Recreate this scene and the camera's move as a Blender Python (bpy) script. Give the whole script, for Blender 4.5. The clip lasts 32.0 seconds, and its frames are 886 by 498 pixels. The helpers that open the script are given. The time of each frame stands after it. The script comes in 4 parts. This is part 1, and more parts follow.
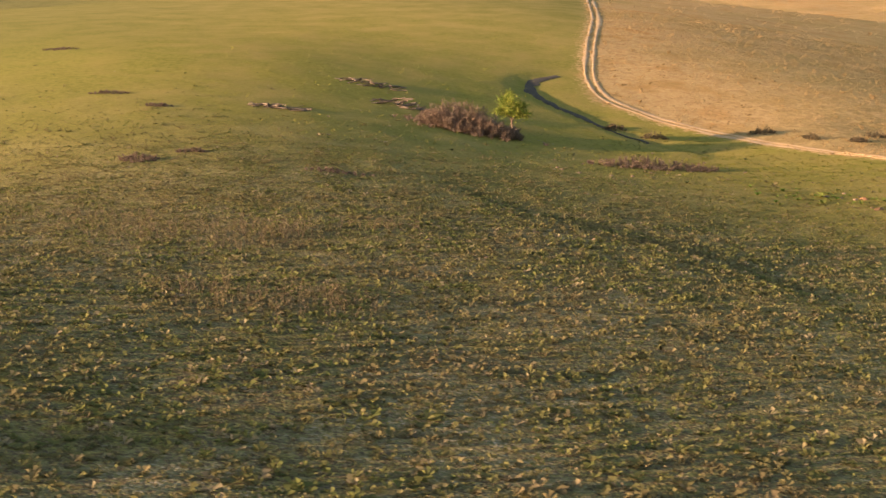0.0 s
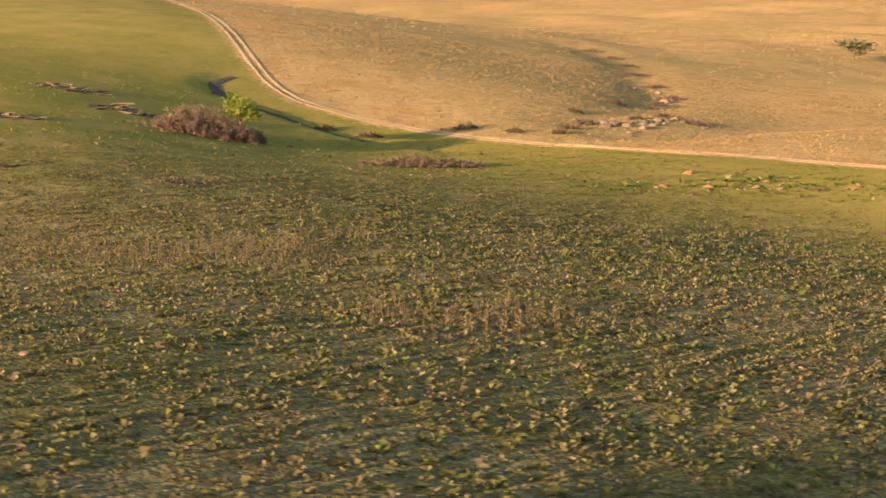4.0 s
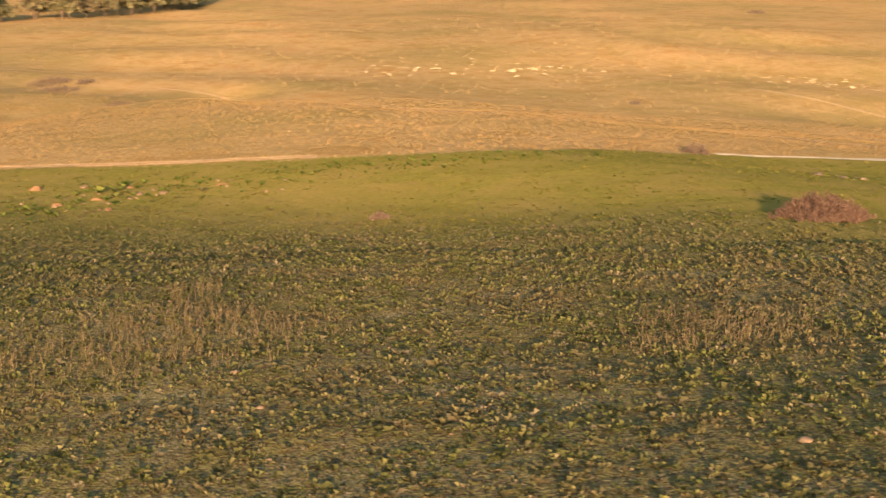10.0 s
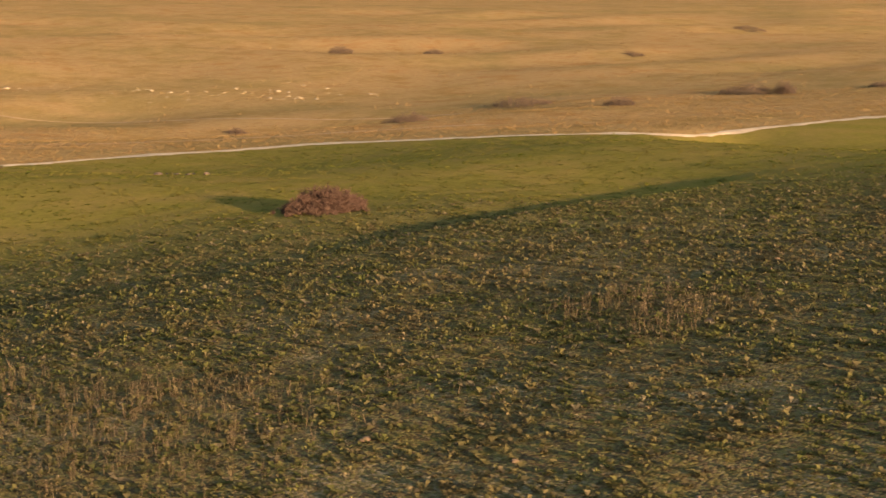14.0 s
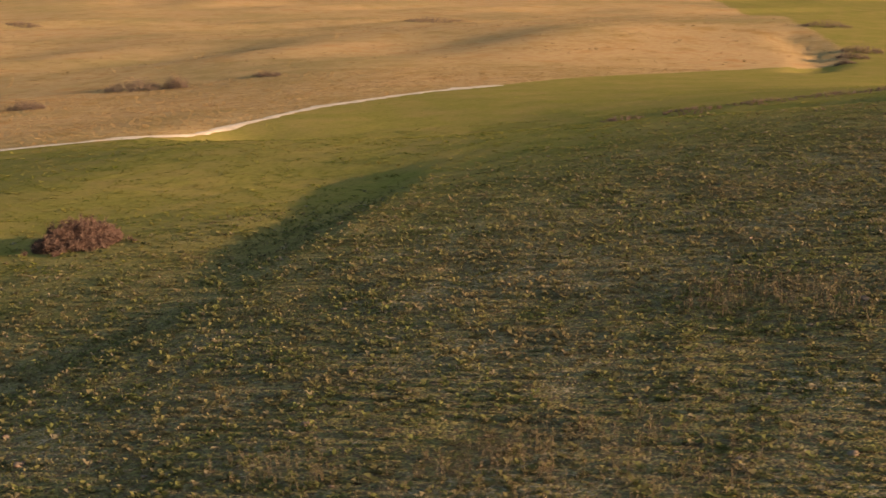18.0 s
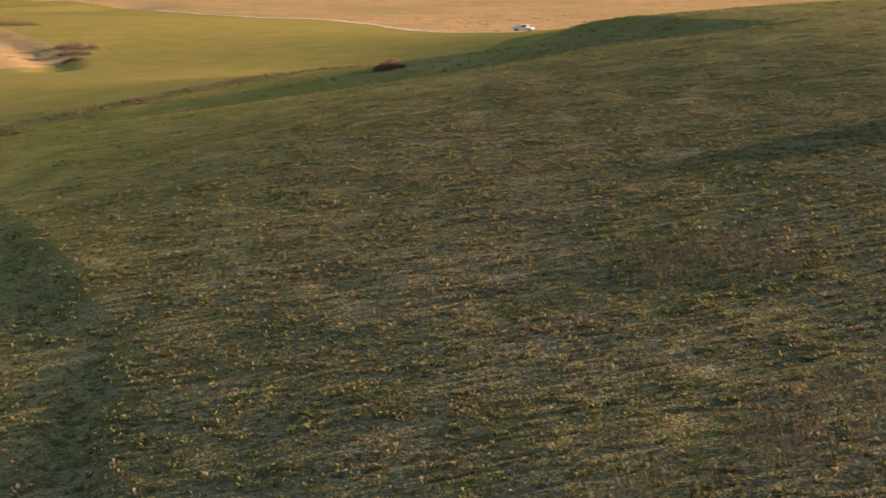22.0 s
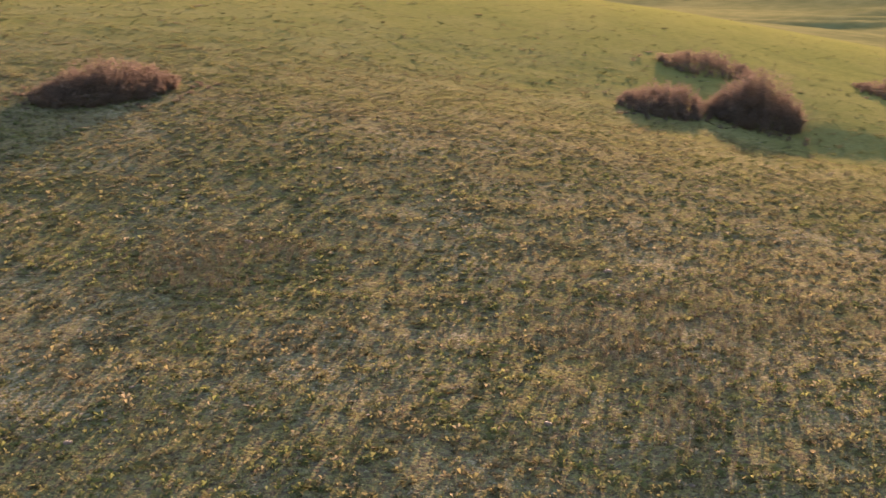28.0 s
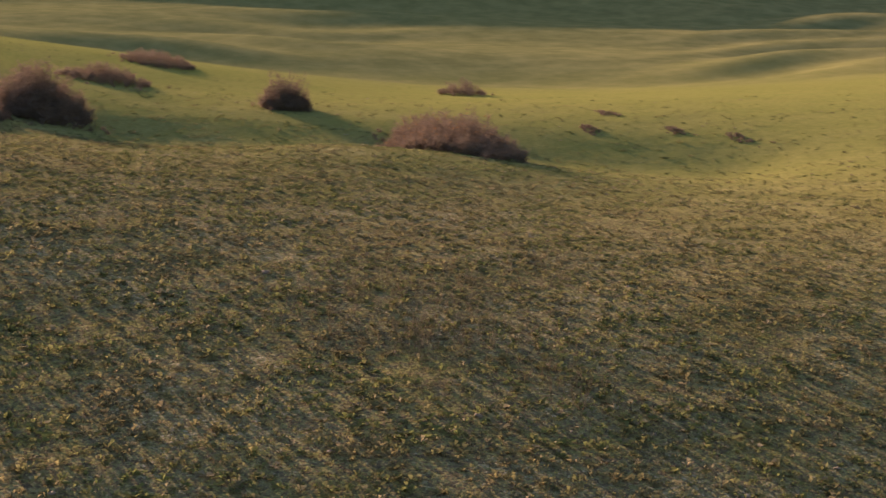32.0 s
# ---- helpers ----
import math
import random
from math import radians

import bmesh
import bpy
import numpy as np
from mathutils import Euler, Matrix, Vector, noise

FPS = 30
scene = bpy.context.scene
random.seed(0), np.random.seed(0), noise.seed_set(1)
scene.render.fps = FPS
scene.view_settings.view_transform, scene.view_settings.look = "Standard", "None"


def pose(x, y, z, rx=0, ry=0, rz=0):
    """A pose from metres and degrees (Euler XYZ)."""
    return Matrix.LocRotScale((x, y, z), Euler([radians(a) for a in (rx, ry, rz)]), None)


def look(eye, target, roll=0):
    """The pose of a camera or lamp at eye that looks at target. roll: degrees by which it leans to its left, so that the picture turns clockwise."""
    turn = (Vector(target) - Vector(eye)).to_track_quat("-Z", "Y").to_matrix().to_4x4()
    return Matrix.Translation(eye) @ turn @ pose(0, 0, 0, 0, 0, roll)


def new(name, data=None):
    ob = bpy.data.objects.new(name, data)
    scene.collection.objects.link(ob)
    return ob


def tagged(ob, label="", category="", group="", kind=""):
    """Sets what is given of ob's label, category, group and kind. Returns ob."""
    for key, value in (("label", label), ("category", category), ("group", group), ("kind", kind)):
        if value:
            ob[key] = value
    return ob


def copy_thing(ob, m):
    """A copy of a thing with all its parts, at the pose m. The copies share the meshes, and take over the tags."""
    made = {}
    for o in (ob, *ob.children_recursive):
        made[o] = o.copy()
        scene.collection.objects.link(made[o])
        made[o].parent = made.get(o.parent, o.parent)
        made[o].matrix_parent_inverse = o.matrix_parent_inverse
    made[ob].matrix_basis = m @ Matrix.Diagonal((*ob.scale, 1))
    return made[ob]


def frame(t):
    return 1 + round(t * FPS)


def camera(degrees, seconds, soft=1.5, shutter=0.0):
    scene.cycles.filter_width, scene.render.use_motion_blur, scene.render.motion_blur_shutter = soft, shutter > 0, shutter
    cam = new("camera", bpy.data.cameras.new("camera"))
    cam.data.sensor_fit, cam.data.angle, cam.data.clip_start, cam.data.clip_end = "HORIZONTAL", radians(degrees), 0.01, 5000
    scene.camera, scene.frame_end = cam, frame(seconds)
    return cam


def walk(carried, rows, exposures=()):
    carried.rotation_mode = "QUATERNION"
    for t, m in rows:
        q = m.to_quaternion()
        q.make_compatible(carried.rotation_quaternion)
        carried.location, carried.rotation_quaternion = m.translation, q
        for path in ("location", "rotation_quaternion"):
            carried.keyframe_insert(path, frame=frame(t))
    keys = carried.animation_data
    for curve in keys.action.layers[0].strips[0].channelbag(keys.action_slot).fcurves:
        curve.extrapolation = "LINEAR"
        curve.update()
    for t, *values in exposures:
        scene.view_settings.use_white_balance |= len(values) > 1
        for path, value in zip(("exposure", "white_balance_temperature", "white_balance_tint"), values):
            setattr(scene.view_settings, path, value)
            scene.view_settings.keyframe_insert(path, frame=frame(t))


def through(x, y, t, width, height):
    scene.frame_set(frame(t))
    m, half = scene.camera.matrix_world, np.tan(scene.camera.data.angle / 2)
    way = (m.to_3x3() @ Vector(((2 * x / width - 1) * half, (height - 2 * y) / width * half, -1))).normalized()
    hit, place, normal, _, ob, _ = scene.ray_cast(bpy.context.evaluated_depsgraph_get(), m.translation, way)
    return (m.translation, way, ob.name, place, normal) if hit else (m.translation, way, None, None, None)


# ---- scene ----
cam = camera(33.01, 32.0, soft=1.5, shutter=0.5)


def flown(t, x, y, z, heading, dip, lean):
    return t, pose(x, y, z, 90 - dip, 0, -heading) @ pose(0, 0, 0, 0, 0, lean)


PATH = [flown(*row) for row in (
    (0.0, 0.0, -79.28, 21.19, 2.45, 11.49, -0.66), (0.5, -3.8, -78.05, 21.07, 4.49, 11.5, -0.39),
    (1.0, -7.69, -76.75, 20.96, 6.88, 11.51, -0.16), (1.5, -11.77, -75.25, 20.85, 9.6, 11.52, -0.01),
    (2.0, -16.06, -73.49, 20.75, 12.32, 11.53, 0.06), (2.5, -20.48, -71.5, 20.61, 14.99, 11.52, 0.09),
    (3.0, -24.89, -69.28, 20.46, 17.63, 11.52, 0.07), (3.5, -29.25, -66.83, 20.3, 20.46, 11.49, 0.01),
    (4.0, -33.47, -64.18, 20.15, 23.62, 11.47, -0.08), (4.5, -37.5, -61.32, 20.03, 26.73, 11.48, -0.14),
    (6.5, -52.43, -47.6, 20.26, 39.79, 11.82, 0.38), (7.0, -56.08, -43.84, 20.37, 44.0, 11.86, 0.45),
    (7.5, -59.57, -39.82, 20.53, 48.63, 11.86, 0.49), (8.0, -62.85, -35.5, 20.69, 53.38, 11.83, 0.48),
    (8.5, -65.83, -30.77, 20.85, 58.05, 11.8, 0.44), (9.0, -68.4, -25.67, 20.98, 62.38, 11.79, 0.43),
    (9.5, -70.53, -20.3, 21.07, 66.5, 11.8, 0.46), (10.0, -72.21, -14.77, 21.13, 70.77, 11.77, 0.48),
    (10.5, -73.45, -9.19, 21.17, 75.58, 11.74, 0.48), (11.0, -74.24, -3.54, 21.2, 80.69, 11.71, 0.44),
    (11.5, -74.59, 2.06, 21.24, 85.79, 11.7, 0.39), (12.0, -74.48, 7.61, 21.29, 90.84, 11.72, 0.32),
    (12.5, -73.86, 13.09, 21.34, 95.84, 11.72, 0.24), (13.0, -72.75, 18.47, 21.41, 100.84, 11.73, 0.18),
    (13.5, -71.19, 23.7, 21.49, 105.57, 11.74, 0.13), (14.0, -69.25, 28.79, 21.6, 110.02, 11.76, 0.07),
    (14.5, -66.92, 33.72, 21.71, 114.1, 11.79, 0.02), (16.5, -52.97, 52.02, 21.98, 128.95, 11.93, -0.17),
    (17.0, -48.84, 56.11, 22.05, 132.8, 11.97, -0.11), (17.5, -44.33, 60.01, 22.11, 136.74, 12.01, -0.06),
    (18.0, -39.45, 63.56, 22.13, 140.87, 12.04, -0.01), (18.5, -34.25, 66.67, 22.11, 145.12, 12.05, 0.06),
    (19.0, -28.89, 69.38, 22.06, 149.41, 12.03, 0.12), (19.5, -23.47, 71.75, 22.0, 153.66, 12.04, 0.17),
    (20.0, -17.98, 73.8, 21.97, 157.89, 12.04, 0.18), (20.5, -12.45, 75.42, 21.97, 162.24, 12.05, 0.18),
    (21.0, -6.81, 76.56, 21.98, 166.96, 12.09, 0.16), (21.5, -1.18, 77.21, 22.01, 171.84, 12.11, 0.11),
    (22.0, 4.42, 77.42, 22.05, 176.88, 12.14, 0.05), (22.5, 10.03, 77.14, 22.11, 182.04, 12.18, 0.02),
    (23.0, 15.57, 76.42, 22.18, 187.25, 12.25, 0.01), (23.5, 21.01, 75.23, 22.26, 192.45, 12.33, -0.03),
    (24.0, 26.29, 73.59, 22.34, 197.59, 12.39, -0.03), (24.5, 31.38, 71.53, 22.4, 202.67, 12.42, 0.0),
    (26.5, 49.02, 59.85, 22.09, 223.53, 12.19, 0.48), (27.0, 52.4, 55.78, 22.11, 228.92, 12.15, 0.51),
    (27.5, 55.32, 51.44, 22.14, 234.3, 12.12, 0.52), (28.0, 57.82, 46.91, 22.18, 239.64, 12.15, 0.49),
    (28.5, 59.86, 42.21, 22.22, 244.92, 12.17, 0.43), (29.0, 61.49, 37.36, 22.28, 250.16, 12.23, 0.34),
    (29.5, 62.66, 32.32, 22.36, 255.49, 12.32, 0.22), (30.0, 63.38, 27.16, 22.44, 260.85, 12.43, 0.14),
    (30.5, 63.69, 21.96, 22.46, 266.22, 12.49, 0.13), (31.0, 63.6, 16.67, 22.45, 271.61, 12.54, 0.12),
    (31.5, 63.12, 11.38, 22.45, 276.83, 12.58, 0.11), (32.0, 62.39, 6.1, 22.47, 282.03, 12.61, 0.11),
)]
EXPOSURES = ((0, 2.22, 6300, 10), (4, 2.28, 6500, 9), (9, 2.17, 6750, 8), (14, 1.6, 6800, 9), (19, 1.67, 6050, 11), (24, 2.2, 5700, 16), (28, 2.67, 5800, 22), (30, 2.38, 5800, 20), (32, 1.9, 5600, 16))
walk(cam, PATH, EXPOSURES)

# ---- world, sun ----
SUN_AZIMUTH, SUN_HEIGHT = 250.0, 10.0
world = bpy.data.worlds.new("world")
scene.world = world
world.use_nodes = True
sky = world.node_tree.nodes.new("ShaderNodeTexSky")
sky.sky_type, sky.sun_disc = "NISHITA", False
sky.sun_elevation, sky.sun_rotation = radians(SUN_HEIGHT), radians(SUN_AZIMUTH)
sky.dust_density, sky.air_density = 2.0, 1.2
world.node_tree.links.new(sky.outputs[0], world.node_tree.nodes["Background"].inputs[0])
world.node_tree.nodes["Background"].inputs[1].default_value = 0.075
sun = new("sun", bpy.data.lights.new("sun", "SUN"))
sun.data.energy, sun.data.angle, sun.data.color = 5.0, radians(0.6), (1.0, 0.64, 0.375)
a, h = radians(SUN_AZIMUTH), radians(SUN_HEIGHT)
sun.matrix_world = look((500 * math.sin(a) * math.cos(h), 500 * math.cos(a) * math.cos(h), 500 * math.sin(h)), (0, 0, 0))


# ---- materials ----
class Nodes:
    """A small writer of node materials."""

    def __init__(self, name, rough=0.9):
        self.m = bpy.data.materials.new(name)
        self.m.use_nodes = True
        self.t = self.m.node_tree
        self.b = self.t.nodes["Principled BSDF"]
        self.b.inputs["Roughness"].default_value = rough
        self.b.inputs["Specular IOR Level"].default_value = 0.0

    def node(self, kind, **values):
        n = self.t.nodes.new(kind)
        for k, v in values.items():
            n.inputs[k].default_value = v
        return n

    def link(self, a, b):
        self.t.links.new(a, b)
        return b

    def place(self):
        return self.node("ShaderNodeNewGeometry").outputs["Position"]

    def noise(self, scale, detail=3.0, rough=0.6, squash=None, where=None):
        n = self.node("ShaderNodeTexNoise", Scale=scale, Detail=detail, Roughness=rough)
        at = where or self.place()
        if squash:
            m = self.node("ShaderNodeMapping")
            m.inputs["Scale"].default_value = squash
            self.link(at, m.inputs["Vector"])
            at = m.outputs[0]
        self.link(at, n.inputs["Vector"])
        return n.outputs["Fac"]

    def cells(self, scale, wobble=0.35):
        """Random value of each cell of an uneven cell pattern, and the distance from the cell's middle."""
        w = self.node("ShaderNodeTexNoise", Scale=scale * 0.8, Detail=2.0)
        self.link(self.place(), w.inputs["Vector"])
        at = self.mix(wobble / scale, self.place(), w.outputs["Color"], "ADD")
        v = self.node("ShaderNodeTexVoronoi", Scale=scale)
        self.link(at, v.inputs["Vector"])
        s = self.node("ShaderNodeSeparateColor")
        self.link(v.outputs["Color"], s.inputs[0])
        return s.outputs[0], v.outputs["Distance"]

    def ramp(self, fac, *stops):
        r = self.node("ShaderNodeValToRGB")
        e = r.color_ramp.elements
        while len(e) < len(stops):
            e.new(0.5)
        for el, (at, col) in zip(e, stops):
            el.position = at
            el.color = (*col, 1) if len(col) == 3 else col
        self.link(fac, r.inputs[0])
        return r.outputs[0]

    def span(self, fac, lo, hi, to_lo=0.0, to_hi=1.0):
        n = self.node("ShaderNodeMapRange")
        for i, v in enumerate((lo, hi, to_lo, to_hi)):
            n.inputs[i + 1].default_value = v
        self.link(fac, n.inputs[0])
        return n.outputs[0]

    def mix(self, fac, a, b, how="MIX"):
        n = self.t.nodes.new("ShaderNodeMix")
        n.data_type, n.blend_type = "RGBA", how
        for src, k in ((fac, 0), (a, 6), (b, 7)):
            if isinstance(src, (int, float)):
                n.inputs[k].default_value = src
            elif isinstance(src, tuple):
                n.inputs[k].default_value = (*src, 1)
            else:
                self.link(src, n.inputs[k])
        return n.outputs[2]

    def math(self, how, a, b=0.0):
        n = self.t.nodes.new("ShaderNodeMath")
        n.operation = how
        for src, k in ((a, 0), (b, 1)):
            if isinstance(src, (int, float)):
                n.inputs[k].default_value = src
            else:
                self.link(src, n.inputs[k])
        return n.outputs[0]

    def attribute(self, name):
        n = self.t.nodes.new("ShaderNodeAttribute")
        n.attribute_name = name
        return n.outputs["Fac"]

    def island(self):
        return self.node("ShaderNodeNewGeometry").outputs["Random Per Island"]

    def done(self, colour, bump=None, depth=0.05, strength=0.6, rough=None):
        self.link(colour, self.b.inputs["Base Color"])
        if bump is not None:
            n = self.node("ShaderNodeBump", Strength=strength, Distance=depth)
            self.link(bump, n.inputs["Height"])
            self.link(n.outputs[0], self.b.inputs["Normal"])
        if rough is not None:
            self.link(rough, self.b.inputs["Roughness"])
        return self.m


def ground_material():
    n = Nodes("prairie_ground", 0.95)
    broad, mid, fine, grain = n.noise(0.018, 4), n.noise(0.12, 5, 0.65), n.noise(1.3, 5, 0.7), n.noise(7.0, 4, 0.7)
    # short green pasture
    green = n.ramp(fine, (0.25, (0.125, 0.115, 0.027)), (0.5, (0.21, 0.185, 0.042)), (0.75, (0.285, 0.235, 0.068)))
    yellowed = n.ramp(grain, (0.3, (0.19, 0.15, 0.04)), (0.7, (0.33, 0.24, 0.085)))
    pasture = n.mix(n.span(mid, 0.42, 0.66), green, yellowed)
    # trampled soil and litter under the weeds
    clod = n.noise(3.4, 3, 0.55)
    litter = n.ramp(n.math("ADD", n.math("MULTIPLY", grain, 0.5), n.math("MULTIPLY", clod, 0.5)), (0.34, (0.05, 0.038, 0.024)), (0.5, (0.125, 0.095, 0.056)), (0.68, (0.24, 0.185, 0.118)))
    # a mat of small leaves among the litter
    leaf, rim = n.cells(6.5)
    small, _ = n.cells(15.0)
    pick = n.math("ADD", n.math("MULTIPLY", leaf, 0.6), n.math("ADD", n.math("MULTIPLY", small, 0.3), n.span(mid, 0.35, 0.65, -0.12, 0.2)))
    mat = n.ramp(pick, (0.12, (0.05, 0.038, 0.026)), (0.34, (0.115, 0.088, 0.053)), (0.52, (0.165, 0.137, 0.066)), (0.68, (0.19, 0.185, 0.066)), (0.84, (0.27, 0.23, 0.12)), (1.0, (0.42, 0.35, 0.25)))
    litter = n.mix(0.62, litter, mat)
    green_mat = n.ramp(pick, (0.1, (0.085, 0.07, 0.027)), (0.45, (0.18, 0.155, 0.041)), (0.75, (0.25, 0.215, 0.06)), (1.0, (0.36, 0.295, 0.11)))
    pasture = n.mix(n.span(n.attribute("weed"), 0.0, 0.5, 0.15, 0.75), pasture, green_mat)
    # pasture turns a duller grey-brown on the far western slopes
    where = n.node("ShaderNodeSeparateXYZ")
    n.link(n.place(), where.inputs[0])
    far_turf = n.ramp(mid, (0.35, (0.11, 0.105, 0.05)), (0.65, (0.19, 0.17, 0.08)))
    lush = n.ramp(fine, (0.3, (0.125, 0.13, 0.036)), (0.7, (0.205, 0.2, 0.058)))
    pasture = n.mix(n.span(where.outputs[0], -15.0, -70.0, 0.0, 0.75), pasture, lush)
    north = n.ramp(mid, (0.35, (0.16, 0.142, 0.052)), (0.65, (0.25, 0.205, 0.085)))
    pasture = n.mix(n.span(where.outputs[1], 130.0, 260.0, 0.0, 0.6), pasture, north)
    pasture = n.mix(n.span(where.outputs[0], -170.0, -300.0, 0.0, 0.7), pasture, far_turf)
    weed = n.math("MULTIPLY", n.attribute("weed"), n.span(n.math("ADD", n.math("MULTIPLY", fine, 0.6), n.math("MULTIPLY", mid, 0.55)), 0.36, 0.6))
    col = n.mix(weed, pasture, litter)
    # tall dry grass
    tan = n.ramp(fine, (0.22, (0.27, 0.178, 0.084)), (0.5, (0.385, 0.262, 0.122)), (0.8, (0.47, 0.335, 0.17)))
    rust = n.ramp(grain, (0.3, (0.25, 0.12, 0.04)), (0.7, (0.42, 0.225, 0.08)))
    tan = n.mix(n.span(mid, 0.5, 0.68), tan, rust)
    clump = n.noise(0.55, 5, 0.7)
    tan = n.mix(n.span(clump, 0.5, 0.66, 0.0, 0.7), tan, n.ramp(grain, (0.3, (0.2, 0.115, 0.05)), (0.7, (0.36, 0.215, 0.095))))
    tan = n.mix(n.span(n.noise(0.03, 5, 0.6), 0.46, 0.7, 0.0, 0.35), tan, (0.46, 0.3, 0.15))
    sage = n.ramp(fine, (0.3, (0.19, 0.15, 0.06)), (0.7, (0.33, 0.25, 0.105)))
    tan = n.mix(n.span(n.math("ADD", n.math("MULTIPLY", broad, 0.6), n.math("MULTIPLY", mid, 0.4)), 0.45, 0.62, 0.0, 0.8), tan, sage)
    tan = n.mix(n.math("MULTIPLY", n.attribute("scrubby"), n.span(clump, 0.4, 0.56)), tan, n.ramp(fine, (0.3, (0.19, 0.14, 0.06)), (0.7, (0.32, 0.23, 0.1))))
    edge = n.math("ADD", n.attribute("dry"), n.math("MULTIPLY", n.math("SUBTRACT", fine, 0.5), 9.0))
    col = n.mix(n.span(edge, -0.6, 0.6), col, tan)
    relief = n.math("ADD", n.math("MULTIPLY", fine, 0.45), n.math("ADD", n.math("MULTIPLY", clod, 0.25), n.math("ADD", n.math("MULTIPLY", grain, 0.15), n.math("MULTIPLY", rim, -0.25))))
    soft = n.span(n.attribute("weed"), 0.0, 0.9, 0.1, 0.5)
    soft = n.math("ADD", soft, n.span(n.attribute("dry"), 0.0, 6.0, 0.0, 0.4))
    m = n.done(col, relief, 0.5, 0.55)
    n.link(soft, n.b.inputs["Normal"].links[0].from_node.inputs["Strength"])
    return m


def leaf_material(name, stops, patch_scale=0.15, tint=(0.25, 0.16, 0.05), rough=0.7, through=0.4):
    n = Nodes(name, rough)
    col = n.ramp(n.island(), *stops)
    col = n.mix(n.span(n.noise(patch_scale, 4, 0.6), 0.45, 0.68, 0.0, 0.75), col, tint)
    n.b.inputs["Transmission Weight"].default_value = 0.0
    trans = n.t.nodes.new("ShaderNodeBsdfTranslucent")
    n.link(col, trans.inputs[0])
    mixed = n.t.nodes.new("ShaderNodeMixShader")
    mixed.inputs[0].default_value = through
    out = n.t.nodes["Material Output"]
    n.link(n.b.outputs[0], mixed.inputs[1])
    n.link(trans.outputs[0], mixed.inputs[2])
    n.link(mixed.outputs[0], out.inputs[0])
    return n.done(col)


def plain_material(name, dark, light, scale, rough=0.85, depth=0.02):
    n = Nodes(name, rough)
    n.b.inputs["Specular IOR Level"].default_value = 0.3
    f = n.noise(scale, 5, 0.65)
    g = n.noise(scale * 0.17, 3)
    col = n.mix(n.span(g, 0.35, 0.65), n.ramp(f, (0.25, dark), (0.75, light)), n.ramp(f, (0.3, tuple(c * 0.75 for c in dark)), (0.8, tuple(c * 0.9 for c in light))))
    return n.done(col, f, depth)


GROUND = ground_material()
WEED = leaf_material("weed_leaf", ((0.0, (0.085, 0.085, 0.034)), (0.25, (0.118, 0.126, 0.042)), (0.5, (0.15, 0.155, 0.052)), (0.72, (0.178, 0.166, 0.064)), (0.88, (0.2, 0.168, 0.086)), (1.0, (0.25, 0.207, 0.132))), 0.16, (0.19, 0.142, 0.078), through=0.42)
DULL_WEED = leaf_material("withered_weed_leaf", ((0.0, (0.055, 0.042, 0.023)), (0.4, (0.115, 0.087, 0.047)), (0.8, (0.18, 0.135, 0.08)), (1.0, (0.27, 0.2, 0.135))), 0.3, (0.135, 0.115, 0.05), through=0.3)
STRAW = leaf_material("dry_stalk", ((0.0, (0.075, 0.056, 0.036)), (0.5, (0.13, 0.098, 0.062)), (1.0, (0.2, 0.155, 0.1))), 0.4, (0.12, 0.1, 0.05), through=0.2)
TUSSOCK = leaf_material("dry_tussock", ((0.0, (0.17, 0.11, 0.05)), (0.35, (0.23, 0.152, 0.07)), (0.7, (0.29, 0.195, 0.094)), (1.0, (0.35, 0.245, 0.122))), 0.05, (0.2, 0.142, 0.062), through=0.35)
SPRIG = leaf_material("green_sprig", ((0.0, (0.09, 0.11, 0.02)), (0.6, (0.17, 0.17, 0.035)), (1.0, (0.27, 0.23, 0.06))), 0.07, (0.24, 0.19, 0.06))
TREE_LEAF = leaf_material("tree_leaf", ((0.0, (0.07, 0.11, 0.02)), (0.5, (0.13, 0.17, 0.03)), (1.0, (0.22, 0.23, 0.05))), 0.9, (0.18, 0.18, 0.04))
FAR_LEAF = leaf_material("far_tree_leaf", ((0.0, (0.09, 0.095, 0.055)), (0.5, (0.14, 0.135, 0.075)), (1.0, (0.2, 0.175, 0.095))), 0.05, (0.16, 0.125, 0.08))
RUST_LEAF = leaf_material("rust_leaf", ((0.0, (0.2, 0.09, 0.03)), (0.5, (0.33, 0.16, 0.05)), (1.0, (0.42, 0.24, 0.08))), 0.3, (0.26, 0.13, 0.05))
TWIG = leaf_material("twig", ((0.0, (0.1, 0.073, 0.056)), (0.5, (0.17, 0.125, 0.096)), (1.0, (0.26, 0.19, 0.148))), 0.5, (0.18, 0.126, 0.09), through=0.35)
RED_TWIG = leaf_material("red_twig", ((0.0, (0.07, 0.045, 0.036)), (0.5, (0.115, 0.073, 0.056)), (1.0, (0.17, 0.115, 0.09))), 0.5, (0.12, 0.074, 0.056), through=0.1)
BARK = plain_material("bark", (0.05, 0.035, 0.025), (0.16, 0.11, 0.08), 9.0)
BRIGHT_WEED = leaf_material("bright_weed_leaf", ((0.0, (0.11, 0.17, 0.03)), (0.6, (0.18, 0.24, 0.045)), (1.0, (0.28, 0.28, 0.08))), 0.3, (0.22, 0.2, 0.06))
FIELD_STONE = plain_material("field_stone", (0.13, 0.085, 0.055), (0.25, 0.175, 0.115), 3.0)
RED_SOIL = plain_material("reddish_soil", (0.17, 0.085, 0.04), (0.3, 0.165, 0.085), 4.0, 0.95, 0.05)
